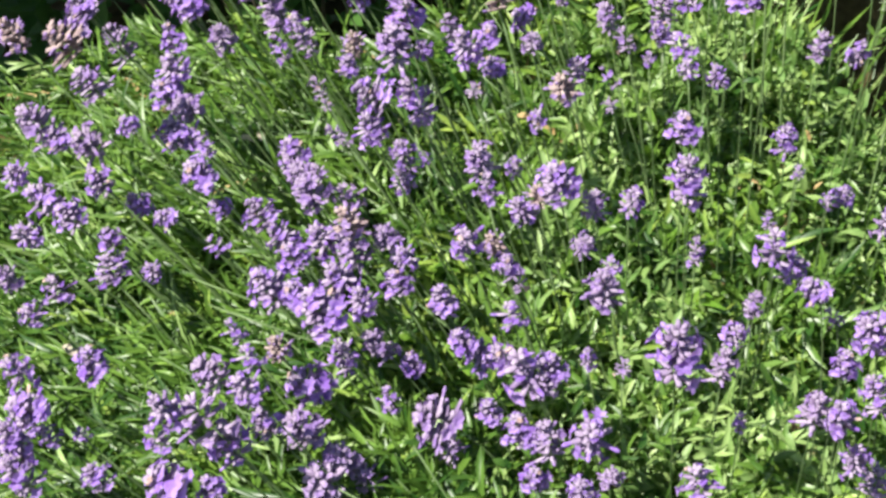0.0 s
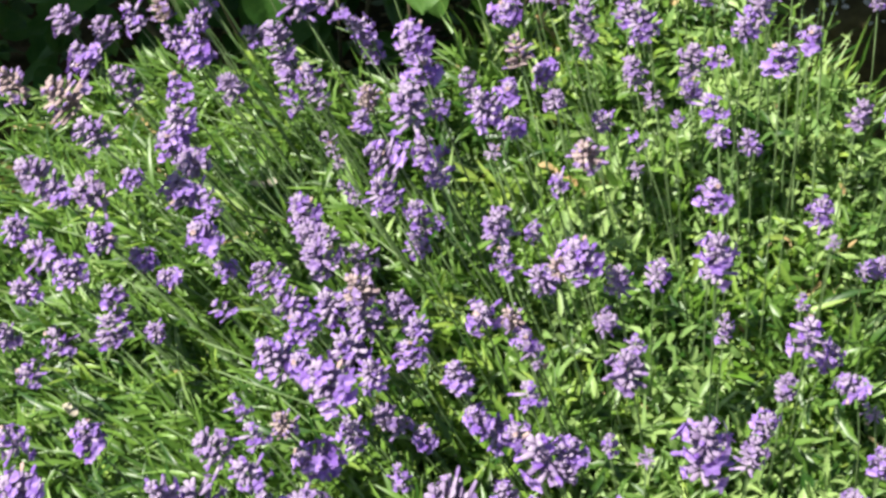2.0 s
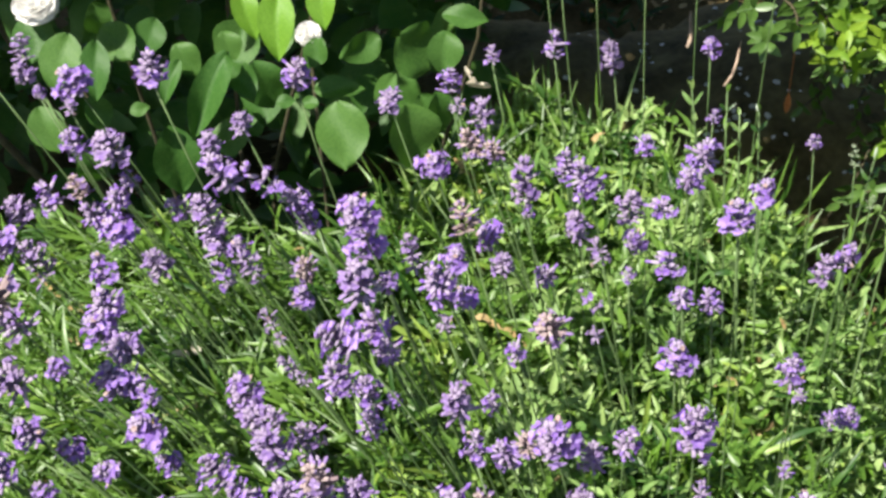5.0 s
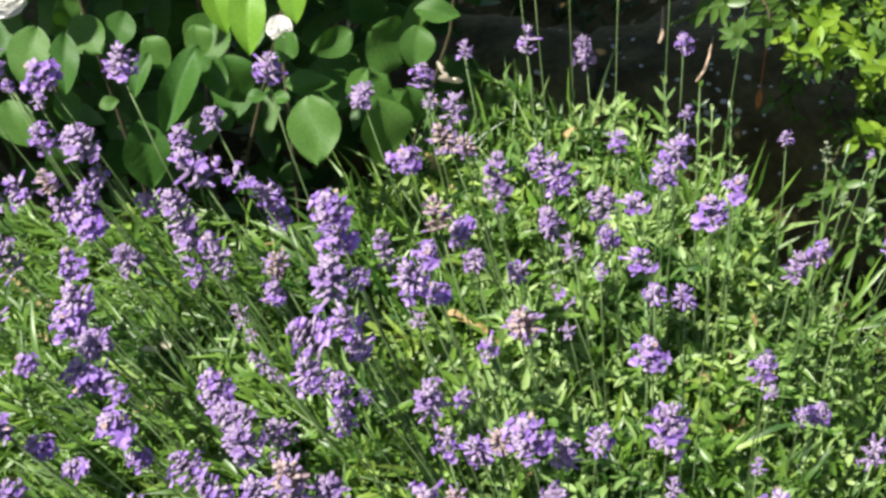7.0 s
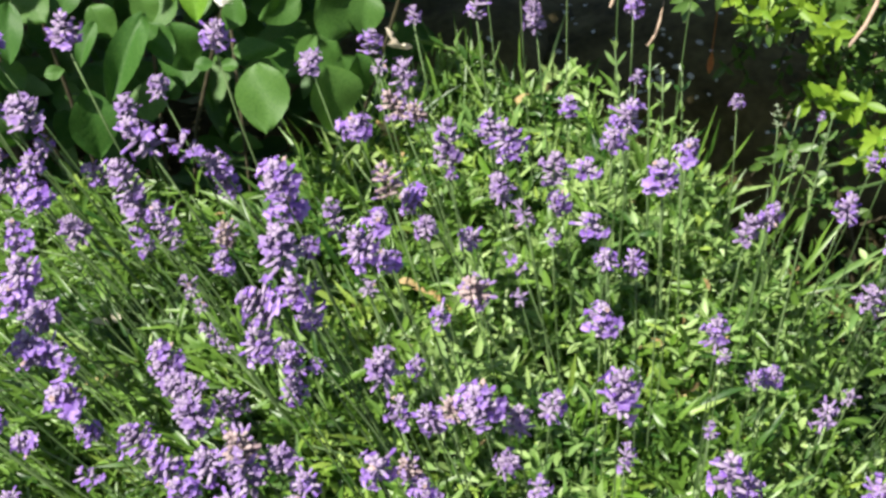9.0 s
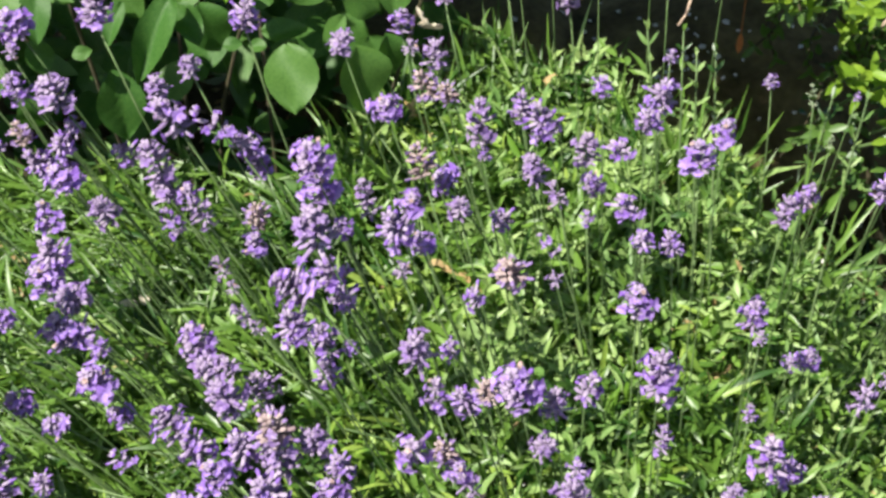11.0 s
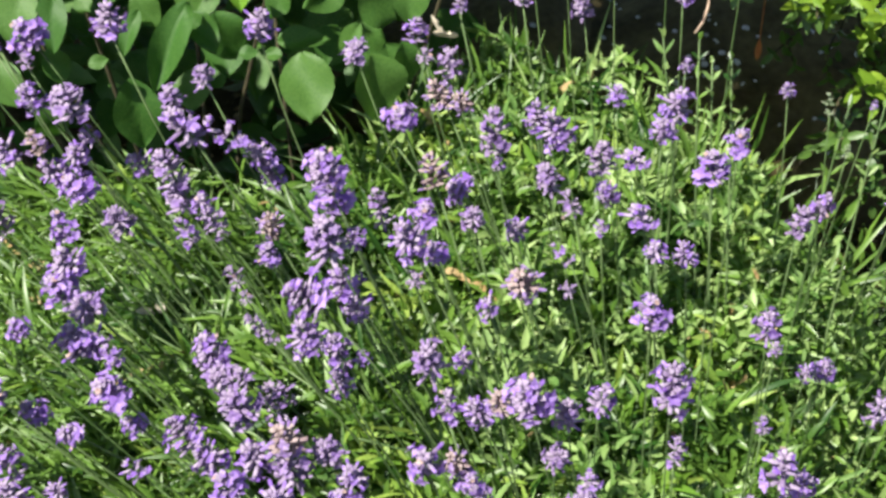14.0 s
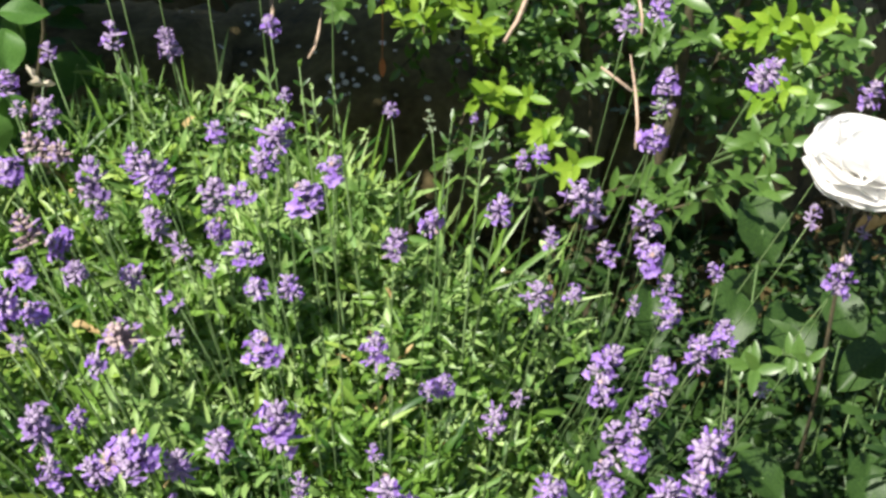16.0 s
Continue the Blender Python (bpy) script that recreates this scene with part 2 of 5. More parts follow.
def build_foliage():
    groups = {"dark": [], "silver": [], "fresh": [], "dry": []}
    made = 0
    while made < 11300:
        x, y = rng.uniform(-0.74, 0.38), rng.uniform(0.36, 1.22)
        if not inside(x, y) or (y < 0.46 or x < -0.48) and rng.random() < 0.7:
            continue
        if noise.noise((x * 17, y * 17, 6.0)) < -0.06 and rng.random() < 0.85:
            continue
        if x < 0 and rng.random() < 0.40 or rng.random() < (0.15 + 0.6 * near_side(y)) * min(1.0, max(0.0, (x - 0.20) / 0.12)) or math.hypot(x - 0.305, (y - 0.92) * 0.7) < 0.025:
            continue
        made += 1
        left = max(0.0, min(1.0, (0.05 - x) / 0.25))
        lean = radians(lean_of(x) + rng.normal(0, 38 - 16 * left))
        way = unit((math.sin(lean), rng.normal(-0.05, 0.50 - 0.16 * left), math.cos(lean)))
        depth = abs(rng.normal(0, 0.05))
        top = np.array((x, y, canopy(x, y) + 0.022 - depth + 0.06 * noise.noise((x * 15, y * 15, 0))))
        shoot = rng.uniform(0.05, 0.10)
        sort = "dark"
        patch = noise.noise((x * 7, y * 7, 3.0))
        if rng.random() < 0.85 * silver_patch(x, y):
            sort = "silver"
            way = unit((rng.normal(0, 0.25), rng.normal(-0.1, 0.25), 1))
        elif x > -0.02 and patch > -0.25 and rng.random() < 0.58:
            sort = "silver"
        elif x <= -0.02 and rng.random() < 0.05:
            sort = "silver"
        elif -0.1 < x and noise.noise((x * 8 + 5, y * 8, 9.0)) > 0.05 and rng.random() < 0.35:
            sort = "fresh"
        elif x <= -0.1 and rng.random() < 0.05:
            sort = "fresh"
        if rng.random() < 0.010:
            sort = "dry"
        turn = rng.uniform(0, math.pi)
        a = unit(np.cross(way, (math.cos(turn), math.sin(turn), 0.1)))
        b = np.cross(way, a)
        count = int(rng.integers(10, 16))
        for i in range(count):
            s = i / (count - 1)
            out = (a if i % 2 else b) * (1 if (i // 2) % 2 else -1) + rng.normal(0, 0.6 - 0.2 * left, 3)
            open_ = 0.45 + 1.0 * (1 - s) - 0.2 * left
            groups[sort].append((top - way * shoot * (1 - s), unit(way + out * max(0.15, open_)), np.array((-0.1, -0.25, 1.0)) + rng.normal(0, 0.55, 3),
                                 rng.uniform(0.009, 0.019) * (1.7 if rng.random() < 0.1 else 1) * (0.6 if sort == "dry" else 1 + 0.65 * left), rng.uniform(0.0028, 0.0062) * (1 - 0.25 * left), rng.uniform(-0.15, 0.6 + 0.3 * left), rng.normal(0, 0.28)))
    for _ in range(260):
        x, y = rng.uniform(-0.08, 0.30), rng.uniform(0.74, 1.14)
        if not inside(x, y):
            continue
        top = np.array((x, y, canopy(x, y) - 0.012))
        groups["fresh" if rng.random() < 0.4 else "dark"].append((top, (rng.normal(0, 0.7), rng.normal(-0.1, 0.4), rng.uniform(0.3, 1.2)), (0, -0.5, 1),
                                                                rng.uniform(0.026, 0.048), rng.uniform(0.0034, 0.0062), rng.uniform(0.0, 0.5), rng.normal(0, 0.2)))
    for _ in range(900):
        x = rng.uniform(-0.10, 0.24)
        y = rng.uniform(0.92, 1.21)
        if not inside(x, y) or inside(x, y + 0.07):
            continue
        top = np.array((x, y, canopy(x, y) - 0.02))
        groups["silver" if rng.random() < 0.2 else "dark"].append((top, (rng.normal(0, 0.7), rng.normal(0.2, 0.4), rng.uniform(0.7, 1.6)), (rng.normal(0, 0.5), -0.6, 0.6),
                                                                  rng.uniform(0.03, 0.09), rng.uniform(0.0018, 0.0040), rng.uniform(-0.2, 0.5), rng.normal(0, 0.2)))
    for _ in range(75):
        x = rng.uniform(0.12, 0.33)
        y = float(np.interp(x, (0.12, 0.20, 0.33), (1.08, 1.0, 0.99))) + rng.uniform(-0.05, 0.02)
        top = np.array((x, y, canopy(x, y) - 0.01))
        groups["silver" if rng.random() < 0.3 else "dark"].append((top, (rng.normal(0.4, 0.5), rng.normal(0.0, 0.4), rng.uniform(0.4, 1.4)), (rng.normal(0, 0.5), -0.6, 0.6),
                                                                 rng.uniform(0.025, 0.065), rng.uniform(0.0022, 0.0055), rng.uniform(-0.1, 0.7), rng.normal(0, 0.25)))
    for _ in range(46):
        x, y = rng.normal(0.195, 0.035), rng.normal(0.83, 0.05)
        groups["dry"].append((np.array((x, y, canopy(x, y) - rng.uniform(-0.012, 0.02))), rng.normal(0, 1, 3), rng.normal(0, 0.6, 3) + (0, -0.3, 1), rng.uniform(0.008, 0.018), rng.uniform(0.0018, 0.0038), rng.uniform(-0.2, 0.7), rng.normal(0, 0.4)))
    mats = {"dark": LEAF, "silver": LEAF_SILVER, "fresh": LEAF_FRESH, "dry": LEAF_DRY}
    names = {"dark": ("lavender_foliage", "narrow green lavender leaves crowded on their shoots"),
             "silver": ("silvery_lavender_foliage", "narrow grey-green lavender leaves in the sun"),
             "fresh": ("young_lavender_foliage", "narrow yellow-green young lavender leaves"),
             "dry": ("withered_lavender_leaves", "brown withered leaves caught among green shoots")}
    for sort, rows in groups.items():
        at, way, face, length, width, bend, sway = zip(*rows)
        v, f = leaves(at, way, face, length, width, bend, NARROW, 0.4, sway)
        tagged(new(names[sort][0], mesh_of(names[sort][0], v.tolist(), f.tolist(), mats[sort])), names[sort][1], "foliage", kind="stuff")


def build_bare_stalks():
    """Thin flowerless stalks that run up through the leaves."""
    made = 0
    while made < 190:
        x, y = 0.30 - 0.80 * rng.random() ** 0.7, rng.uniform(0.48, 1.06)
        if not inside(x, y):
            continue
        made += 1
        lean = radians(lean_of(x) + rng.normal(0, 16))
        way = Vector((math.sin(lean), rng.normal(-0.05, 0.2), math.cos(lean))).normalized()
        top = Vector((x, y, canopy(x, y) + (rng.uniform(0.0, 0.07) if x < -0.05 else rng.uniform(-0.03, 0.02))))
        low = top - way * rng.uniform(0.14, 0.24)
        mid = (top + low) / 2 + Vector((rng.normal(0.012, 0.008), 0, -0.008))
        points = [low * (1 - t) ** 2 + mid * 2 * t * (1 - t) + top * t * t - low for t in (0, 0.25, 0.5, 0.75, 1)]
        ob = new("lavender_stalk", mesh_of("lavender_stalk", *tube(points, (0.0010, 0.0010, 0.0009, 0.0008, 0.0006), 5), STALK))
        ob.location = low
        tagged(ob, "thin green flowerless lavender stalk among leaves", "stalk", "flowerless lavender stalks")


build_foliage()
build_bare_stalks()

# ---- lavender flower stems ----


def spike_meshes(seed, whorls, around, bloom, pale, gap):
    """A flower spike 30 mm high and 20 mm wide, standing on its foot: the meshes of its calyces and of its open petals."""
    r = np.random.default_rng(seed)
    tall, wide = 0.030, 0.0105
    cal, pet = [], []
    for w in range(whorls):
        s = w / max(1, whorls - 1)
        z = tall * (0.06 + 0.80 * s)
        if gap and w == 0:
            z -= 0.007
        reach = wide * (0.80 + 0.30 * math.sin(math.pi * min(1, s + 0.18))) * (1 - 0.45 * s**3)
        n = max(3, int(around * (1 - 0.35 * s * s)))
        for i in range(n):
            t = 2 * math.pi * (i + 0.5 * (w % 2)) / n + r.normal(0, 0.18)
            lift = 0.25 + 0.95 * s * s + r.normal(0, 0.16)
            way = unit((math.cos(t), math.sin(t), lift))
            foot = np.array((0.0012 * math.cos(t), 0.0012 * math.sin(t), z + r.normal(0, 0.0012)))
            size = reach * r.uniform(0.68, 1.22)
            neck = foot + way * size * 0.66
            cal.append(tube([foot, foot + way * size * 0.28, neck], (0.0007, 0.00150, 0.0011), 5))
            old = r.random() < 0.035
            if r.random() < bloom:
                up = unit(np.cross(np.cross(way, (0, 0, 1)), way))
                side = np.cross(way, up)
                for j in range(5):
                    q = 2 * math.pi * j / 5 + math.pi / 10
                    out = up * math.sin(q) + side * math.cos(q)
                    big = 1.25 if j in (1, 2) else 1.0
                    lobe = unit(way * r.uniform(0.3, 0.9) + out)
                    v, f = leaves([neck], [lobe], [way - out * 0.5], size * 0.32 * big * r.uniform(0.8, 1.2), size * 0.28 * big, r.uniform(0.0, 0.5),
                                  np.array([0.5, 1.0, 0.85, 0.3]), 0.2)
                    pet.append((v.tolist(), f.tolist(), old))
            elif r.random() < 0.45:
                pet.append((*tube([neck - way * 0.0005, neck + way * size * 0.22, neck + way * size * 0.34], (0.0009, 0.0012, 0.0004), 5), old))
    for i in range(5):
        t = 2 * math.pi * i / 5
        foot = np.array((0.0008 * math.cos(t), 0.0008 * math.sin(t), tall * 0.86))
        way = unit((0.55 * math.cos(t), 0.55 * math.sin(t), 1))
        cal.append(tube([foot, foot + way * 0.003, foot + way * 0.0048], (0.0006, 0.0012, 0.0007), 5))
    calyx = mesh_of("calyces", *join(*cal), (CALYX, CALYX, CALYX_DRY, BUD)[pale])
    petals = mesh_of("petals", *join(*((v, f) for v, f, _ in pet)), ((PETAL, PETAL_PALE, PETAL_PALE, BUD)[pale], BUD if pale == 3 else WITHERED), True,
                     [int(old) for _, f, old in pet for _ in f])
    return calyx, petals


SPIKES = [spike_meshes(11 + i, *row) for i, row in enumerate((
    (5, 9, 0.50, 0, False), (5, 8, 0.40, 0, True), (5, 9, 0.42, 0, True), (6, 8, 0.48, 0, False), (5, 9, 0.22, 1, False),
    (5, 9, 0.28, 1, True), (4, 10, 0.62, 0, False), (5, 9, 0.14, 2, False), (4, 6, 0.65, 0, False), (4, 6, 0.55, 1, True), (3, 7, 0.75, 0, False)))]
SMALL = [spike_meshes(41 + i, *row) for i, row in enumerate(((3, 7, 0.7, 0, False), (4, 7, 0.6, 0, False), (3, 6, 0.4, 1, False), (4, 5, 0.0, 3, True)))]
LOOKS = {0: "violet lavender spike in full bloom on a green stalk", 1: "half-faded mauve lavender spike on a green stalk",
         2: "fading lavender spike with dry brown calyces"}
KINDS = (0, 0, 0, 0, 1, 1, 0, 2, 0, 1, 0)


def flower_stem(x, y, z, length, width, lean, n):
    """One flowering stem: x, y, z is the middle of its spike."""
    r = random.Random(n * 7 + 3)
    small = width < 0.0125
    k = (3 if x > 0.2 and y > 0.8 and r.random() < 0.7 else r.randrange(3)) if small else r.choice((8, 8, 0, 10, 2, 6, 9) if x > 0.22 else (0, 0, 1, 2, 3, 3, 4, 4, 5, 5, 6, 6, 7, 8, 9, 10))
    calyx, petals = (SMALL if small else SPIKES)[k]
    look_no = (0, 0, 1, 3)[k] if small else KINDS[k]
    tilt = radians(lean)
    width, length = width * (1.0 if x > 0.22 else 1.14), length * (0.86 if x > 0.28 else 0.80)
    axis = Vector((math.sin(tilt), r.gauss(-0.22, 0.2), math.cos(tilt))).normalized()
    foot = Vector((x, y, z)) - axis * length * 0.5
    blend = min(1.0, max(0.0, (0.14 - x) / 0.2))
    base = Vector((x + (0.10 + 0.45 * max(0.0, 0.1 - x)) * blend + r.uniform(-0.012, 0.012), 0.70 + 0.75 * (y - 0.70), 0.0))
    if x > 0.22:
        base.x = 0.20 + 0.62 * (x - 0.20) + r.uniform(-0.03, 0.03)
        base.y += 0.16 + r.uniform(-0.05, 0.05)
    elif x > 0.0:
        base.y += 0.05
    thing = new("lavender_flower")
    thing.location = base
    bend = foot - (axis * 0.35 + (foot - base).normalized() * 0.65) * (foot - base).length * 0.45
    points = []
    for i in range(9):
        t = i / 8
        points.append(base * (1 - t) ** 2 + bend * 2 * t * (1 - t) + (foot + axis * length * 0.06) * t * t - base)
    part("stalk", mesh_of("stalk", *tube(points, [(0.00062 if x > 0.0 else 0.00080) - 0.00018 * i / 8 for i in range(9)], 5), STALK), thing)
    turn = Vector((0, 0, 1)).rotation_difference(axis).to_matrix().to_4x4()
    m = Matrix.Translation(foot - base) @ turn @ Matrix.Rotation(r.uniform(0, 6.28), 4, "Z") @ Matrix.Diagonal((width / 0.020, width / 0.020, length / 0.031, 1))
    spike = part("flower_spike", calyx, thing, ("grey-violet calyces", "mauve-grey calyces", "dry brown calyces", "grey-green buds")[look_no], m)
    part("petals", petals, spike, ("open violet petals", "pale mauve petals", "few faded petals", "closed bud tips")[look_no])
    tagged(thing, "grey-green unopened lavender bud on a thin stalk" if look_no == 3 else "small violet lavender flower head on a thin stalk" if small else LOOKS[look_no], "lavender flower", "lavender flower stems")


# middle of the spike in metres, its length and width, and its lean to the side in degrees
STEMS = []
STEMS += [
    (-0.374, 0.697, 0.288, 0.0311, 0.0160, -20), (-0.372, 0.742, 0.346, 0.0210, 0.0176, -20), (-0.371, 0.764, 0.222, 0.0292, 0.0225, -15),
    (-0.367, 0.777, 0.440, 0.0340, 0.0194, -25), (-0.366, 0.723, 0.307, 0.0262, 0.0194, -25), (-0.353, 0.678, 0.273, 0.0209, 0.0175, -15),
    (-0.351, 0.747, 0.389, 0.0391, 0.0258, -25), (-0.351, 0.889, 0.533, 0.0194, 0.0133, -30), (-0.350, 0.840, 0.453, 0.0242, 0.0209, -30),
    (-0.349, 0.725, 0.341, 0.0287, 0.0229, -25), (-0.347, 0.914, 0.353, 0.0343, 0.0204, -25), (-0.344, 0.810, 0.329, 0.0305, 0.0244, -25),
    (-0.338, 0.832, 0.429, 0.0235, 0.0240, -40), (-0.329, 0.812, 0.443, 0.0247, 0.0182, -30), (-0.329, 0.857, 0.435, 0.0267, 0.0206, -30),
    (-0.328, 0.717, 0.332, 0.0257, 0.0213, -25),
]
STEMS += [
    (-0.327, 0.792, 0.395, 0.0260, 0.0232, -30), (-0.321, 0.893, 0.518, 0.0195, 0.0141, -20), (-0.321, 0.902, 0.534, 0.0186, 0.0134, 0),
    (-0.318, 0.573, 0.320, 0.0305, 0.0208, -20), (-0.310, 0.741, 0.346, 0.0278, 0.0191, -25), (-0.310, 0.885, 0.509, 0.0111, 0.0082, 0),
    (-0.307, 0.856, 0.448, 0.0274, 0.0204, -20), (-0.306, 0.522, 0.316, 0.0250, 0.0180, -20), (-0.303, 0.712, 0.479, 0.0324, 0.0302, -40),
    (-0.302, 0.721, 0.308, 0.0260, 0.0176, -20), (-0.301, 0.508, 0.298, 0.0311, 0.0207, -20), (-0.294, 0.772, 0.373, 0.0189, 0.0136, -20),
    (-0.292, 0.757, 0.314, 0.0245, 0.0171, -20), (-0.291, 0.685, 0.313, 0.0262, 0.0218, -20), (-0.291, 0.519, 0.341, 0.0262, 0.0257, -30),
    (-0.288, 0.874, 0.505, 0.0120, 0.0088, 0),
]
STEMS += [
    (-0.288, 0.861, 0.451, 0.0208, 0.0151, -20), (-0.287, 0.884, 0.518, 0.0276, 0.0214, -20), (-0.287, 0.863, 0.486, 0.0212, 0.0155, -20),
    (-0.281, 0.523, 0.316, 0.0215, 0.0131, -20), (-0.279, 0.854, 0.434, 0.0273, 0.0168, -30), (-0.271, 0.793, 0.388, 0.0250, 0.0200, -20),
    (-0.270, 0.706, 0.295, 0.0149, 0.0143, -20), (-0.268, 0.819, 0.417, 0.0287, 0.0150, -22), (-0.263, 0.795, 0.407, 0.0274, 0.0234, -20),
    (-0.262, 0.563, 0.342, 0.0288, 0.0188, -10), (-0.262, 0.842, 0.430, 0.0253, 0.0210, -25), (-0.261, 0.526, 0.316, 0.0121, 0.0096, 0),
    (-0.260, 0.847, 0.493, 0.0240, 0.0231, -20), (-0.260, 0.849, 0.451, 0.0189, 0.0158, -20), (-0.256, 0.713, 0.338, 0.0190, 0.0159, -40),
    (-0.252, 0.853, 0.461, 0.0157, 0.0122, -20),
]
STEMS += [
    (-0.250, 0.743, 0.389, 0.0283, 0.0240, -20), (-0.248, 0.766, 0.394, 0.0262, 0.0216, -20), (-0.243, 0.493, 0.317, 0.0176, 0.0161, -30),
    (-0.236, 0.835, 0.409, 0.0319, 0.0175, -15), (-0.232, 0.873, 0.535, 0.0261, 0.0209, 0), (-0.227, 0.732, 0.387, 0.0188, 0.0123, -20),
    (-0.225, 0.865, 0.432, 0.0230, 0.0199, -30), (-0.221, 0.693, 0.394, 0.0280, 0.0210, -25), (-0.211, 0.697, 0.363, 0.0185, 0.0128, -25),
    (-0.208, 0.672, 0.351, 0.0183, 0.0146, -40), (-0.204, 0.502, 0.344, 0.0214, 0.0185, -20), (-0.200, 0.832, 0.454, 0.0288, 0.0195, -20),
    (-0.199, 0.489, 0.319, 0.0298, 0.0305, -50), (-0.197, 0.857, 0.490, 0.0150, 0.0148, -10), (-0.196, 0.835, 0.429, 0.0198, 0.0194, -15),
    (-0.195, 0.579, 0.325, 0.0274, 0.0219, -30),
]
STEMS += [
    (-0.195, 0.499, 0.371, 0.0339, 0.0194, -15), (-0.191, 0.848, 0.475, 0.0354, 0.0219, -20), (-0.190, 0.817, 0.414, 0.0296, 0.0122, -18),
    (-0.179, 0.678, 0.375, 0.0263, 0.0217, -40), (-0.178, 0.820, 0.435, 0.0169, 0.0135, 0), (-0.175, 0.763, 0.362, 0.0328, 0.0220, -10),
    (-0.175, 0.858, 0.504, 0.0175, 0.0126, 0), (-0.175, 0.504, 0.364, 0.0333, 0.0273, -30), (-0.174, 0.581, 0.359, 0.0225, 0.0125, -20),
    (-0.173, 0.494, 0.313, 0.0217, 0.0147, -20), (-0.165, 0.511, 0.336, 0.0266, 0.0219, -20), (-0.164, 0.670, 0.364, 0.0255, 0.0197, -30),
    (-0.162, 0.621, 0.362, 0.0356, 0.0242, -25), (-0.161, 0.563, 0.355, 0.0222, 0.0164, -15), (-0.161, 0.728, 0.373, 0.0240, 0.0206, -30),
    (-0.157, 0.806, 0.497, 0.0354, 0.0182, -42),
]
STEMS += [
    (-0.156, 0.778, 0.409, 0.0235, 0.0105, -15), (-0.152, 0.518, 0.374, 0.0236, 0.0189, -25), (-0.149, 0.583, 0.345, 0.0270, 0.0153, -10),
    (-0.148, 0.724, 0.377, 0.0170, 0.0123, -20), (-0.148, 0.764, 0.404, 0.0130, 0.0076, -15), (-0.147, 0.779, 0.370, 0.0223, 0.0100, -30),
    (-0.146, 0.531, 0.333, 0.0236, 0.0196, -30), (-0.146, 0.686, 0.389, 0.0303, 0.0236, -20), (-0.145, 0.914, 0.507, 0.0274, 0.0183, 15),
    (-0.144, 0.620, 0.358, 0.0267, 0.0178, -20), (-0.139, 0.812, 0.477, 0.0275, 0.0165, -30), (-0.136, 0.668, 0.366, 0.0287, 0.0203, -20),
    (-0.135, 0.591, 0.308, 0.0376, 0.0251, -25), (-0.134, 0.805, 0.428, 0.0291, 0.0148, 0), (-0.134, 0.821, 0.456, 0.0263, 0.0133, -20),
    (-0.133, 0.740, 0.345, 0.0273, 0.0190, -15),
]
STEMS += [
    (-0.133, 0.559, 0.301, 0.0325, 0.0267, -25), (-0.132, 0.740, 0.393, 0.0145, 0.0082, -30), (-0.132, 0.773, 0.431, 0.0206, 0.0144, 0),
    (-0.128, 0.611, 0.355, 0.0388, 0.0297, -25), (-0.120, 0.638, 0.359, 0.0296, 0.0223, -20), (-0.116, 0.663, 0.385, 0.0307, 0.0213, -15),
    (-0.115, 0.532, 0.285, 0.0312, 0.0312, -30), (-0.115, 0.661, 0.365, 0.0285, 0.0215, -15), (-0.109, 0.588, 0.340, 0.0358, 0.0154, -5),
    (-0.105, 0.707, 0.453, 0.0288, 0.0256, -60), (-0.105, 0.547, 0.290, 0.0323, 0.0203, -20), (-0.103, 0.690, 0.439, 0.0287, 0.0185, -20),
    (-0.102, 0.623, 0.354, 0.0276, 0.0178, -15), (-0.094, 0.551, 0.273, 0.0248, 0.0156, -20), (-0.094, 0.754, 0.509, 0.0289, 0.0218, -5),
    (-0.094, 0.670, 0.368, 0.0246, 0.0177, -10),
]
STEMS += [
    (-0.093, 0.615, 0.326, 0.0350, 0.0172, -20), (-0.093, 0.735, 0.476, 0.0291, 0.0245, -10), (-0.092, 0.740, 0.385, 0.0275, 0.0158, -15),
    (-0.092, 0.777, 0.473, 0.0218, 0.0208, -5), (-0.088, 0.709, 0.386, 0.0268, 0.0134, -10), (-0.086, 0.752, 0.424, 0.0330, 0.0196, -20),
    (-0.084, 0.903, 0.492, 0.0192, 0.0168, 0), (-0.082, 0.592, 0.300, 0.0242, 0.0122, -10), (-0.078, 0.647, 0.372, 0.0201, 0.0154, -10),
    (-0.077, 0.728, 0.426, 0.0249, 0.0152, -10), (-0.077, 0.752, 0.461, 0.0165, 0.0119, 0), (-0.074, 0.715, 0.401, 0.0125, 0.0087, -20),
    (-0.073, 0.624, 0.302, 0.0210, 0.0139, -10), (-0.067, 0.807, 0.443, 0.0262, 0.0133, -12), (-0.060, 0.950, 0.410, 0.0247, 0.0198, 0),
    (-0.050, 0.572, 0.305, 0.0350, 0.0322, -60),
]
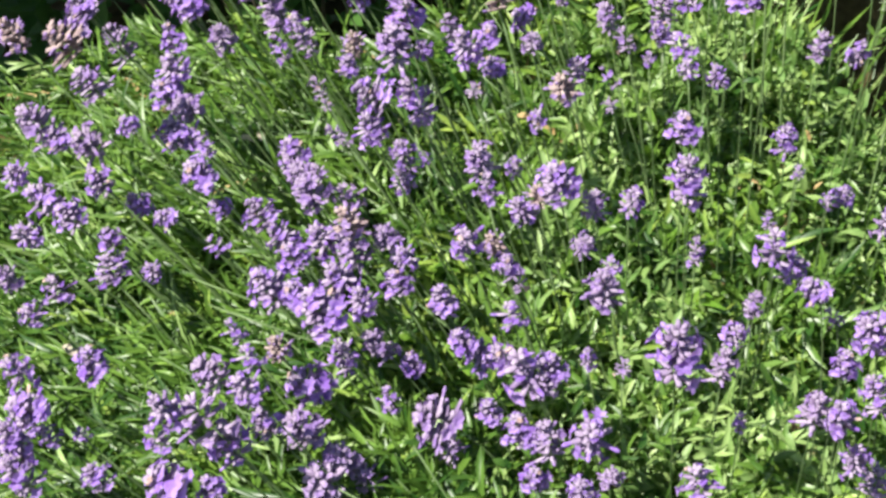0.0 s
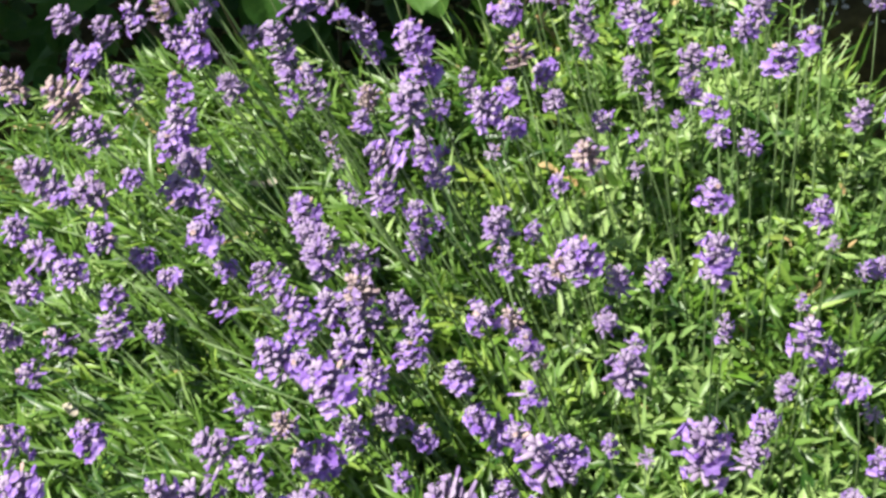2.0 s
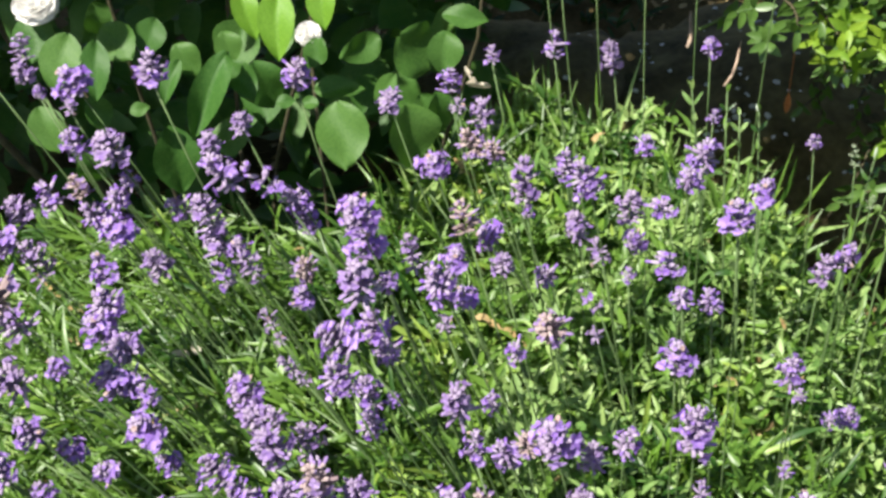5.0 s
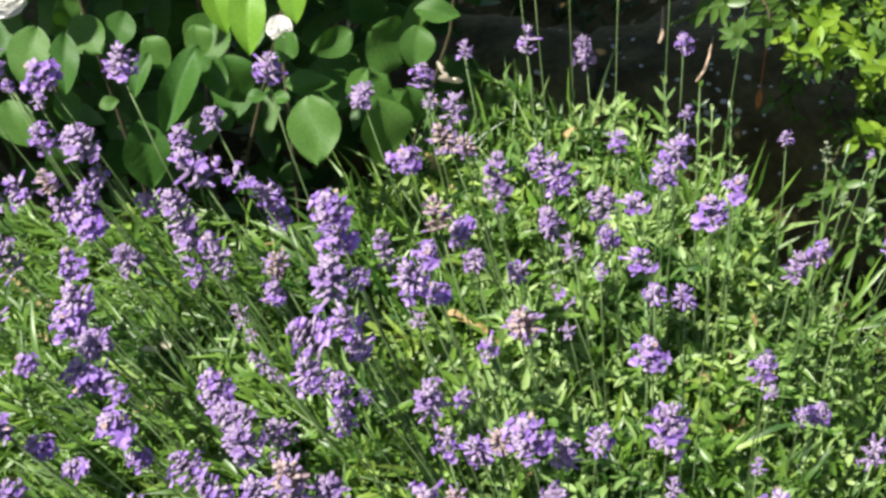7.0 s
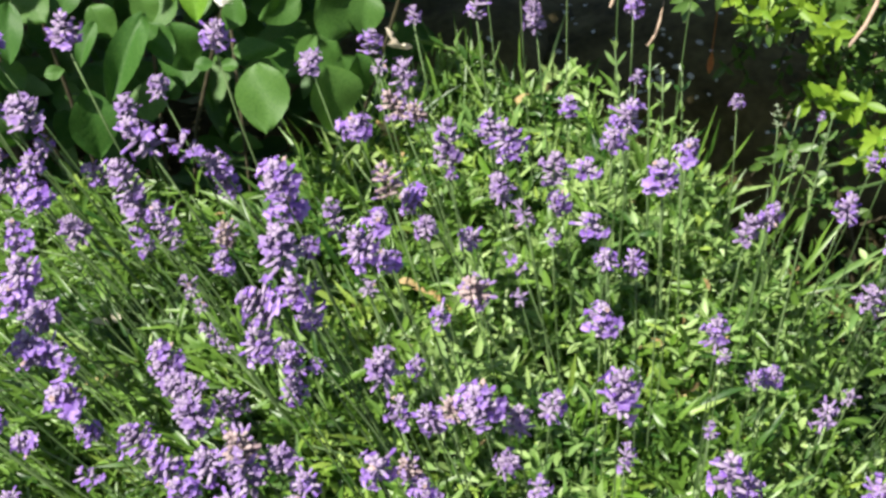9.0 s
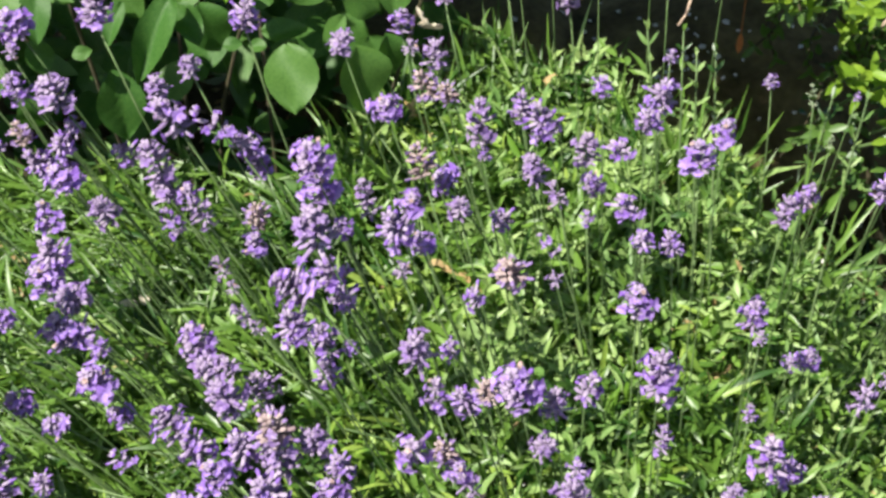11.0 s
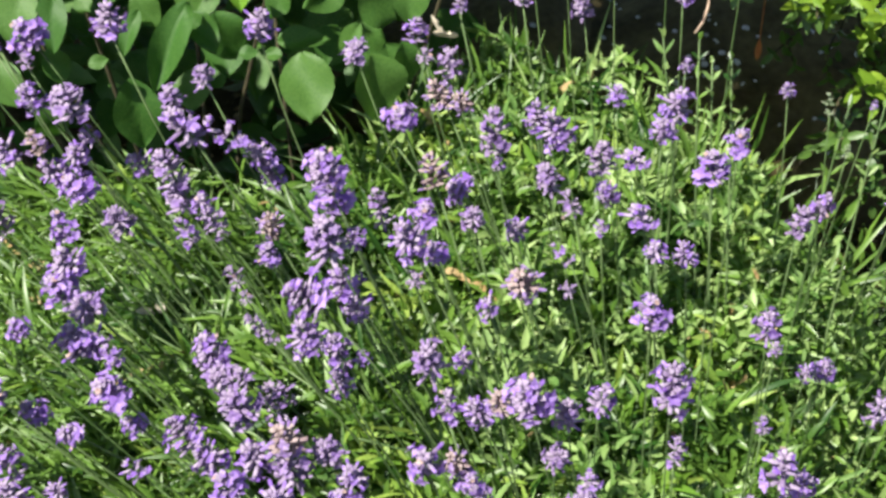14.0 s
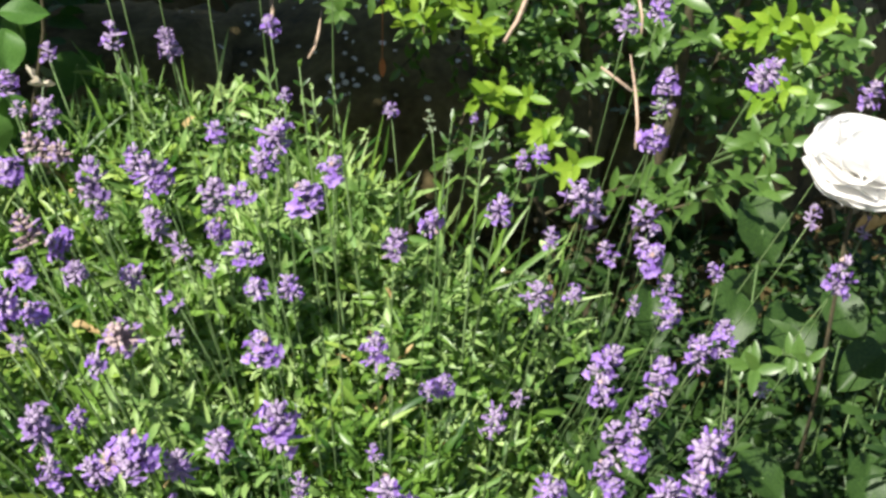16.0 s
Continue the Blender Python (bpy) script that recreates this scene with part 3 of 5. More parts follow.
STEMS += [
    (-0.048, 0.609, 0.371, 0.0268, 0.0180, -15), (-0.046, 0.724, 0.482, 0.0318, 0.0197, -20), (-0.046, 0.932, 0.492, 0.0168, 0.0142, 10),
    (-0.043, 0.736, 0.441, 0.0140, 0.0099, 0), (-0.041, 0.920, 0.478, 0.0131, 0.0104, 0), (-0.039, 0.565, 0.287, 0.0194, 0.0141, 0),
    (-0.038, 0.780, 0.457, 0.0178, 0.0149, 0), (-0.037, 0.607, 0.341, 0.0237, 0.0162, -20), (-0.036, 0.628, 0.404, 0.0263, 0.0198, 0),
    (-0.035, 0.697, 0.416, 0.0317, 0.0195, -5), (-0.033, 0.787, 0.482, 0.0269, 0.0175, -15), (-0.032, 0.748, 0.452, 0.0174, 0.0139, -10),
    (-0.031, 0.896, 0.464, 0.0277, 0.0170, -25), (-0.026, 0.615, 0.322, 0.0277, 0.0200, -30), (-0.025, 0.932, 0.468, 0.0213, 0.0174, 0),
    (-0.023, 0.634, 0.440, 0.0257, 0.0139, 0),
]
STEMS += [
    (-0.019, 0.807, 0.454, 0.0156, 0.0174, -50), (-0.019, 0.631, 0.400, 0.0202, 0.0137, -20), (-0.018, 0.937, 0.507, 0.0167, 0.0104, 0),
    (-0.017, 0.887, 0.464, 0.0183, 0.0132, -30), (-0.016, 0.574, 0.313, 0.0235, 0.0160, -10), (-0.015, 0.721, 0.393, 0.0227, 0.0114, 0),
    (-0.011, 0.628, 0.388, 0.0172, 0.0131, 0), (-0.009, 0.786, 0.448, 0.0188, 0.0137, 0), (-0.007, 0.686, 0.385, 0.0255, 0.0171, -20),
    (-0.006, 0.624, 0.381, 0.0277, 0.0118, -20), (-0.005, 0.596, 0.374, 0.0230, 0.0177, -10), (-0.001, 0.732, 0.424, 0.0208, 0.0147, -10),
    (0.004, 0.843, 0.472, 0.0397, 0.0169, 0), (0.004, 0.559, 0.315, 0.0274, 0.0192, -15), (0.005, 0.662, 0.415, 0.0197, 0.0139, 0),
    (0.006, 0.560, 0.364, 0.0432, 0.0279, -15),
]
STEMS += [
    (0.006, 0.837, 0.452, 0.0160, 0.0085, 0), (0.015, 0.538, 0.296, 0.0222, 0.0150, 0), (0.017, 0.693, 0.475, 0.0265, 0.0187, -10),
    (0.018, 0.847, 0.391, 0.0316, 0.0178, -20), (0.018, 0.624, 0.456, 0.0312, 0.0226, -10), (0.021, 0.551, 0.318, 0.0305, 0.0197, -10),
    (0.022, 0.572, 0.356, 0.0269, 0.0189, -10), (0.023, 0.928, 0.520, 0.0252, 0.0154, 0), (0.030, 0.857, 0.474, 0.0232, 0.0143, 0),
    (0.037, 0.840, 0.440, 0.0233, 0.0158, -10), (0.037, 0.629, 0.406, 0.0209, 0.0130, 20), (0.041, 0.641, 0.429, 0.0238, 0.0141, 0),
    (0.041, 0.829, 0.482, 0.0338, 0.0187, -20), (0.043, 0.567, 0.370, 0.0224, 0.0099, 0), (0.043, 0.765, 0.437, 0.0221, 0.0081, -42),
    (0.044, 0.520, 0.308, 0.0224, 0.0166, 0),
]
STEMS += [
    (0.045, 0.729, 0.439, 0.0140, 0.0086, -20), (0.048, 0.539, 0.334, 0.0365, 0.0252, 0), (0.050, 0.602, 0.395, 0.0368, 0.0201, -10),
    (0.051, 0.823, 0.431, 0.0241, 0.0121, -15), (0.053, 0.618, 0.399, 0.0154, 0.0123, 0), (0.058, 0.891, 0.533, 0.0353, 0.0134, -10),
    (0.061, 0.521, 0.318, 0.0223, 0.0132, 10), (0.063, 0.674, 0.406, 0.0289, 0.0186, 10), (0.065, 0.548, 0.382, 0.0153, 0.0090, 10),
    (0.068, 0.792, 0.436, 0.0139, 0.0083, 0), (0.074, 0.835, 0.430, 0.0261, 0.0137, -18), (0.076, 0.897, 0.415, 0.0247, 0.0175, 0),
    (0.081, 0.865, 0.484, 0.0169, 0.0121, 0), (0.087, 0.766, 0.464, 0.0225, 0.0180, -25), (0.090, 0.842, 0.451, 0.0188, 0.0172, -40),
    (0.092, 0.716, 0.435, 0.0245, 0.0183, 0),
]
STEMS += [
    (0.092, 0.719, 0.476, 0.0159, 0.0153, -10), (0.092, 0.509, 0.437, 0.0427, 0.0252, 0), (0.094, 0.629, 0.462, 0.0349, 0.0196, 0),
    (0.104, 0.654, 0.385, 0.0296, 0.0109, 0), (0.106, 0.831, 0.481, 0.0217, 0.0153, 0), (0.110, 0.509, 0.334, 0.0257, 0.0212, -15),
    (0.111, 0.736, 0.461, 0.0196, 0.0131, -10), (0.117, 0.853, 0.485, 0.0300, 0.0191, 5), (0.119, 0.890, 0.540, 0.0167, 0.0119, -10),
    (0.122, 0.570, 0.371, 0.0263, 0.0151, 5), (0.125, 0.756, 0.507, 0.0241, 0.0187, -5), (0.126, 0.893, 0.487, 0.0136, 0.0080, 0),
    (0.127, 0.574, 0.390, 0.0220, 0.0143, 15), (0.132, 0.532, 0.362, 0.0200, 0.0083, 0), (0.140, 0.621, 0.374, 0.0230, 0.0130, 10),
    (0.142, 0.622, 0.437, 0.0150, 0.0072, 0),
]
STEMS += [
    (0.142, 0.568, 0.461, 0.0273, 0.0196, 0), (0.143, 0.779, 0.508, 0.0213, 0.0138, 0), (0.153, 0.687, 0.451, 0.0260, 0.0139, -5),
    (0.155, 0.575, 0.442, 0.0188, 0.0138, 20), (0.161, 0.531, 0.463, 0.0223, 0.0154, -35), (0.167, 0.721, 0.401, 0.0117, 0.0080, 0),
    (0.170, 0.719, 0.496, 0.0306, 0.0132, 5), (0.171, 0.522, 0.386, 0.0342, 0.0174, 0), (0.175, 0.543, 0.435, 0.0160, 0.0086, -30),
    (0.181, 0.499, 0.404, 0.0315, 0.0174, -10), (0.183, 0.526, 0.417, 0.0236, 0.0128, 0), (0.189, 0.506, 0.459, 0.0268, 0.0203, -30),
    (0.190, 0.732, 0.371, 0.0121, 0.0096, 0), (0.193, 0.502, 0.370, 0.0285, 0.0148, 0), (0.195, 0.908, 0.458, 0.0140, 0.0090, -15),
    (0.200, 0.521, 0.403, 0.0237, 0.0153, -20),
]
STEMS += [
    (0.208, 0.820, 0.430, 0.0302, 0.0135, 5), (0.216, 0.665, 0.407, 0.0215, 0.0146, 0), (0.218, 0.886, 0.463, 0.0165, 0.0073, -10),
    (0.223, 0.843, 0.456, 0.0107, 0.0064, 0), (0.235, 0.687, 0.399, 0.0139, 0.0098, 0), (0.235, 0.607, 0.406, 0.0196, 0.0169, 0),
    (0.241, 0.775, 0.470, 0.0243, 0.0167, 10), (0.247, 0.885, 0.461, 0.0092, 0.0051, 5), (0.251, 0.925, 0.244, 0.0201, 0.0144, 0),
    (0.262, 0.812, 0.477, 0.0172, 0.0103, 0), (0.270, 0.786, 0.391, 0.0266, 0.0185, -10), (0.272, 0.632, 0.389, 0.0243, 0.0151, 0),
    (0.273, 0.616, 0.390, 0.0209, 0.0130, 0), (0.276, 0.818, 0.476, 0.0164, 0.0117, 0), (0.277, 0.791, 0.431, 0.0191, 0.0118, 0),
    (0.286, 0.689, 0.395, 0.0271, 0.0178, 0),
]
STEMS += [
    (0.286, 0.659, 0.386, 0.0258, 0.0181, 0), (0.290, 0.776, 0.396, 0.0185, 0.0120, 0), (0.294, 0.647, 0.385, 0.0232, 0.0154, 0),
    (0.297, 0.716, 0.394, 0.0303, 0.0182, 15), (0.301, 0.810, 0.444, 0.0369, 0.0253, -25), (0.301, 0.666, 0.394, 0.0291, 0.0175, 0),
    (0.304, 0.615, 0.384, 0.0234, 0.0175, 0), (0.311, 0.783, 0.421, 0.0210, 0.0133, -20), (0.316, 0.685, 0.385, 0.0199, 0.0126, 0),
    (0.321, 0.751, 0.403, 0.0190, 0.0083, 0), (0.321, 0.615, 0.384, 0.0313, 0.0219, 0), (0.327, 0.705, 0.388, 0.0269, 0.0182, 0),
    (0.333, 0.761, 0.431, 0.0266, 0.0185, -5), (0.336, 0.640, 0.385, 0.0448, 0.0269, -8), (0.336, 0.727, 0.413, 0.0236, 0.0149, 0),
    (0.337, 0.794, 0.436, 0.0298, 0.0189, -10),
]
STEMS += [
    (0.342, 0.755, 0.410, 0.0251, 0.0152, 0), (0.347, 0.819, 0.478, 0.0279, 0.0174, 5), (0.350, 0.903, 0.515, 0.0218, 0.0153, 0),
    (0.352, 0.657, 0.383, 0.0220, 0.0078, 10), (0.352, 0.830, 0.493, 0.0140, 0.0091, 0), (0.356, 0.722, 0.388, 0.0231, 0.0178, 0),
    (0.359, 0.840, 0.502, 0.0280, 0.0154, 0), (0.372, 0.727, 0.393, 0.0232, 0.0158, 0), (0.373, 0.758, 0.417, 0.0165, 0.0104, -30),
    (0.382, 0.929, 0.506, 0.0196, 0.0150, 0), (0.383, 0.685, 0.384, 0.0134, 0.0094, 0), (0.425, 0.841, 0.503, 0.0274, 0.0205, 20),
    (0.438, 0.773, 0.441, 0.0209, 0.0119, 0), (0.449, 0.743, 0.415, 0.0382, 0.0187, 5), (0.469, 0.761, 0.437, 0.0174, 0.0104, 0),
    (0.479, 0.806, 0.504, 0.0277, 0.0152, 0),
]
STEMS += [
    (0.016, 0.990, 0.558, 0.026, 0.017, 0), (0.025, 1.000, 0.568, 0.026, 0.017, -1), (0.051, 0.990, 0.563, 0.026, 0.017, 2),
    (0.085, 0.985, 0.566, 0.026, 0.017, 3), (0.166, 0.930, 0.598, 0.026, 0.017, 4), (0.117, 0.970, 0.579, 0.026, 0.017, -2),
]
STEMS += [
    (-0.241, 0.743, 0.387, 0.022, 0.018, -25), (-0.147, 0.638, 0.374, 0.024, 0.018, -20), (-0.335, 0.742, 0.379, 0.022, 0.018, -25),
    (-0.307, 0.522, 0.299, 0.024, 0.019, -20), (-0.173, 0.817, 0.424, 0.022, 0.016, -20), (-0.084, 0.647, 0.350, 0.022, 0.017, -15),
    (-0.013, 0.596, 0.341, 0.022, 0.017, -10), (0.017, 0.560, 0.352, 0.022, 0.017, -5), (0.210, 0.521, 0.333, 0.026, 0.018, 0), (0.197, 0.721, 0.385, 0.016, 0.013, 0),
]
for number, row in enumerate(STEMS):
    flower_stem(*row, number)

# ---- the rose bush with broad leaves ----

BROAD = np.array([0.35, 0.95, 1.0, 0.62, 0.05])


def broad_leaf_mesh(name, fold, bend, mat, wave=0.03, lop=0.0, phase=0.0):
    """A rounded leaf 1 m long and 1 m wide along +y, on its stalk's end, with a folded midrib, sunk side veins and a toothed edge."""
    n, half = 17, 5
    verts, faces = [], []
    for i in range(n):
        t = i / (n - 1)
        w = 0.5 * math.sin(math.pi * min(1, t**0.9 * 0.985 + 0.01)) ** 0.76
        w *= 1 + (0.018 if i % 2 else -0.012)
        for j in range(-half, half + 1):
            s = j / half
            vein = 0.014 * math.cos((t * 7 - abs(s) * 1.6) * 2 * math.pi) * (1 - abs(s)) * min(1, abs(s) * 4)
            verts.append((s * w * (1 + lop * s * math.sin(3 * t + phase)) + 0.7 * lop * t * t, t - abs(s) * 0.03, fold * abs(s) * w - bend * t * t + vein + wave * math.sin(5 * t + 2 * s + phase) + 0.6 * wave * s * math.sin(9 * t + phase)))
    k = 2 * half + 1
    for i in range(n - 1):
        for j in range(k - 1):
            p = i * k + j
            faces.append((p, p + 1, p + k + 1, p + k))
    return mesh_of(name, verts, faces, mat)


ROSE_MESHES = [broad_leaf_mesh("leaf", *row[:2], ROSE_LEAF, *row[2:]) for row in ((0.22, 0.10, 0.03, 0.03, 0.0), (0.30, 0.20, 0.04, -0.05, 1.3), (0.12, 0.05, 0.045, 0.04, 2.6),
                                                                             (0.48, 0.14, 0.03, -0.06, 4.0), (0.20, 0.30, 0.055, 0.12, 5.1))]


YOUNG_LEAF = broad_leaf_mesh("leaf", 0.3, 0.15, ROSE_YOUNG)


def leaf_pose(x, y, z, length, width, angle, nod, yaw):
    """A leaf whose middle is at x, y, z. angle: where its tip points, clockwise from up as seen from the front; nod: how far its face tips
    up from facing front, yaw: to the side."""
    face = pose(0, 0, 0, 90 - nod, 0, yaw) @ pose(0, 0, 0, 0, 0, -angle)
    return Matrix.Translation((x, y, z)) @ face @ Matrix.Diagonal((width, length, length, 1)) @ Matrix.Translation((0, -0.5, 0))


def petal_mesh(name, cup, mat, wave):
    """A petal 1 m tall and wide that cups inwards, its rim rolled a little outwards."""
    n, k = 8, 9
    verts, faces = [], []
    for i in range(n + 1):
        t = i / n
        for j in range(k):
            s = j / (k - 1) * 2 - 1
            w = 0.55 * math.sin(math.pi * (0.12 + 0.62 * t)) ** 0.7 * (1 if t < 0.8 else 1 - 0.35 * ((t - 0.8) / 0.2) ** 2)
            x = s * w
            z = t * (1 - 0.10 * s * s)
            y = -cup * math.sin(math.pi * 0.75 * t) - 0.35 * cup * (1 - s * s) + (0.10 * (t - 0.75) / 0.25 if t > 0.75 else 0) * -1
            y += wave * math.sin(4 * s + 3 * t) * t
            verts.append((x, y, z))
    for i in range(n):
        for j in range(k - 1):
            p = i * k + j
            faces.append((p, p + 1, p + k + 1, p + k))
    return mesh_of(name, verts, faces, mat)


ROSE_PETALS = [petal_mesh("petal", c, WHITE, w) for c, w in ((0.40, 0.015), (0.35, 0.025), (0.45, 0.01))]
FADED_PETAL = petal_mesh("faded_petal", 0.4, CREAM, 0.05)


def in_clump(r, centres, reach, tall):
    """A point in one of several rounded clumps of leaves with uneven outlines."""
    while True:
        c = r.choice(centres)
        p = Vector((r.uniform(-1, 1), r.uniform(-1, 1), r.uniform(-1, 1)))
        if p.length < 0.88 + 0.5 * noise.noise(p * 2.2 + Vector(c) * 3):
            return c[0] + p.x * reach, c[1] + p.y * reach, c[2] + p.z * tall


def build_rose_bush():
    bush = new("rose_bush")
    bush.location = (-0.24, 1.16, 0.0)
    home = Matrix.Translation(bush.location).inverted()
    r = random.Random(5)
    canes = [((-0.24, 1.16, 0), (-0.20, 1.12, 0.3), (-0.13, 1.08, 0.55), (-0.10, 1.1, 0.95)), ((-0.26, 1.17, 0), (-0.30, 1.13, 0.3), (-0.33, 1.08, 0.6), (-0.4, 1.05, 1.0)),
             ((-0.22, 1.18, 0), (-0.08, 1.12, 0.25), (-0.03, 1.06, 0.45), (0.0, 1.1, 0.75)), ((-0.25, 1.2, 0), (-0.25, 1.25, 0.5), (-0.22, 1.3, 1.05))]
    for c in canes:
        v, f = tube([home @ Vector(p) for p in c], [0.0022 - 0.0004 * i for i in range(len(c))], 7)
        part("cane", mesh_of("cane", v, f, BARK), bush)
    shown = []
    shown += [
        (-0.127, 0.985, 0.410, 0.051, 0.039, 174, 44, 4), (-0.078, 0.992, 0.404, 0.050, 0.046, 188, 22, 48), (-0.131, 1.024, 0.427, 0.038, 0.019, 88, 58, 0),
        (-0.226, 1.003, 0.434, 0.068, 0.026, 206, 44, 6), (-0.173, 1.030, 0.468, 0.034, 0.021, 178, 46, 0), (-0.076, 1.049, 0.443, 0.040, 0.048, 150, 24, 50),
        (-0.120, 1.068, 0.435, 0.035, 0.025, 250, 12, 20), (-0.203, 1.026, 0.431, 0.035, 0.021, 158, 44, 12), (-0.260, 1.035, 0.425, 0.036, 0.015, 192, 44, -10),
        (-0.250, 1.054, 0.433, 0.029, 0.023, 150, 40, 10), (-0.311, 1.022, 0.442, 0.045, 0.023, 184, 42, 10),
    ]
    shown += [
        (-0.300, 1.053, 0.448, 0.035, 0.031, 130, 38, -8), (-0.278, 1.064, 0.447, 0.029, 0.025, 200, 36, 10), (-0.278, 1.006, 0.420, 0.015, 0.011, 70, 44, 0),
        (-0.170, 1.009, 0.425, 0.014, 0.011, 80, 52, 0), (-0.153, 1.009, 0.424, 0.014, 0.011, 280, 52, 0), (-0.220, 1.068, 0.436, 0.025, 0.022, 170, 36, 14),
        (-0.258, 1.015, 0.367, 0.055, 0.037, 178, 20, 30), (-0.192, 1.050, 0.412, 0.042, 0.034, 165, 18, 25), (-0.155, 1.074, 0.427, 0.026, 0.020, 200, 26, -14),
        (-0.099, 1.030, 0.420, 0.033, 0.017, 200, 20, -30), (-0.318, 1.037, 0.396, 0.030, 0.021, 170, 24, 20),
    ]
    shown += [
        (-0.337, 1.026, 0.446, 0.045, 0.033, 190, 42, 0), (-0.351, 1.012, 0.397, 0.037, 0.029, 160, 36, 10), (-0.363, 1.056, 0.452, 0.042, 0.033, 175, 40, -10),
        (-0.038, 1.040, 0.478, 0.034, 0.018, 95, 50, 0), (-0.054, 1.020, 0.459, 0.032, 0.026, 190, 35, 10), (-0.058, 1.020, 0.406, 0.036, 0.028, 180, 16, 45),
    ]
    for row in shown:
        part("leaf", r.choice(ROSE_MESHES[:3]), bush, "", home @ leaf_pose(*row))
    for _ in range(52):
        z = r.uniform(0.10, 1.0)
        x = r.uniform(-0.46, -0.02) + 0.1 * (z > 0.6) * r.random()
        y = 1.18 + r.uniform(0.0, 0.24)
        row = (x, y, z, r.uniform(0.035, 0.065), r.uniform(0.028, 0.045), r.uniform(110, 250), r.uniform(10, 60), r.uniform(-50, 50))
        part("leaf", r.choice(ROSE_MESHES), bush, "", home @ leaf_pose(*row))
    for _ in range(14):
        row = (r.uniform(-0.40, 0.02), r.uniform(1.09, 1.18), r.uniform(0.28, 0.45), r.uniform(0.03, 0.055), r.uniform(0.024, 0.04), r.uniform(110, 250), r.uniform(10, 55), r.uniform(-45, 45))
        part("leaf", r.choice(ROSE_MESHES), bush, "", home @ leaf_pose(*row))
    for row in ((-0.170, 1.000, 0.493, 0.050, 0.027, 178, 45, 0), (-0.196, 1.030, 0.486, 0.040, 0.020, 165, 40, 10), (-0.140, 1.020, 0.498, 0.034, 0.022, 170, 40, -10)):
        part("leaf", YOUNG_LEAF, bush, "fresh yellow-green leaf", home @ leaf_pose(*row))
    for x, y, z, s, a in ((-0.029, 0.985, 0.466, 0.016, 20), (-0.025, 0.989, 0.462, 0.014, 75)):
        part("faded_petal", FADED_PETAL, bush, "wilted cream petal", home @ leaf_pose(x, y, z, s, s, a, 50, 20))
    # leaf clumps added high on the left, out of view, to shade the ground behind
    rows = []
    for _ in range(5200):
        x, y, z = in_clump(r, ((-0.93, 1.22, 0.84), (-1.12, 1.55, 0.86), (-0.78, 1.62, 0.86), (-1.15, 1.12, 0.82), (-0.70, 1.32, 0.84), (-0.76, 1.14, 0.84)), 0.30, 0.17)
        if x > -0.58 or y < 0.95:
            continue
        rows.append(((x, y, z), (r.gauss(0, 1), r.gauss(0, 1), r.gauss(0.0, 0.4)), (r.gauss(0, 0.4), r.gauss(0, 0.4), 1), r.uniform(0.035, 0.06), r.uniform(0.025, 0.04), r.uniform(0, 0.3)))
    v, f = leaves(*zip(*rows), BROAD)
    low = []
    for _ in range(1500):
        x, y = r.uniform(-0.85, 0.0), r.uniform(1.24, 1.80)
        low.append(((x, y, r.uniform(0.03, 0.40)), (r.gauss(0, 1), r.gauss(-0.4, 1), r.gauss(-0.2, 0.5)), (r.gauss(0, 0.4), r.gauss(-0.3, 0.4), 1), r.uniform(0.03, 0.055), r.uniform(0.02, 0.035), r.uniform(0, 0.3)))
    lv, lf = leaves(*zip(*low), BROAD)
    inner = part("inner_leaves", mesh_of("inner_leaves", (lv - np.array(bush.location)).tolist(), lf.tolist(), ROSE_LEAF), bush, "shaded inner leaves of the bush")
    inner["kind"] = "stuff"
    crown = part("crown", mesh_of("crown", (v - np.array(bush.location)).tolist(), f.tolist(), ROSE_LEAF), bush, "unseen upper leaves added to cast shade")
    crown["kind"] = "stuff"
    # canes added to hold up the unseen clumps
    for c in (((-0.26, 1.17, 0.0), (-0.6, 1.2, 0.48), (-0.95, 1.2, 0.85)), ((-0.27, 1.16, 0.0), (-0.6, 1.4, 0.5), (-1.0, 1.5, 0.88))):
        v, f = tube([home @ Vector(p) for p in c], (0.004, 0.0035, 0.0025), 7)
        part("cane", mesh_of("cane", v, f, BARK), bush)
    tagged(bush, "rose bush with broad matt green leaves behind lavender", "rose bush")


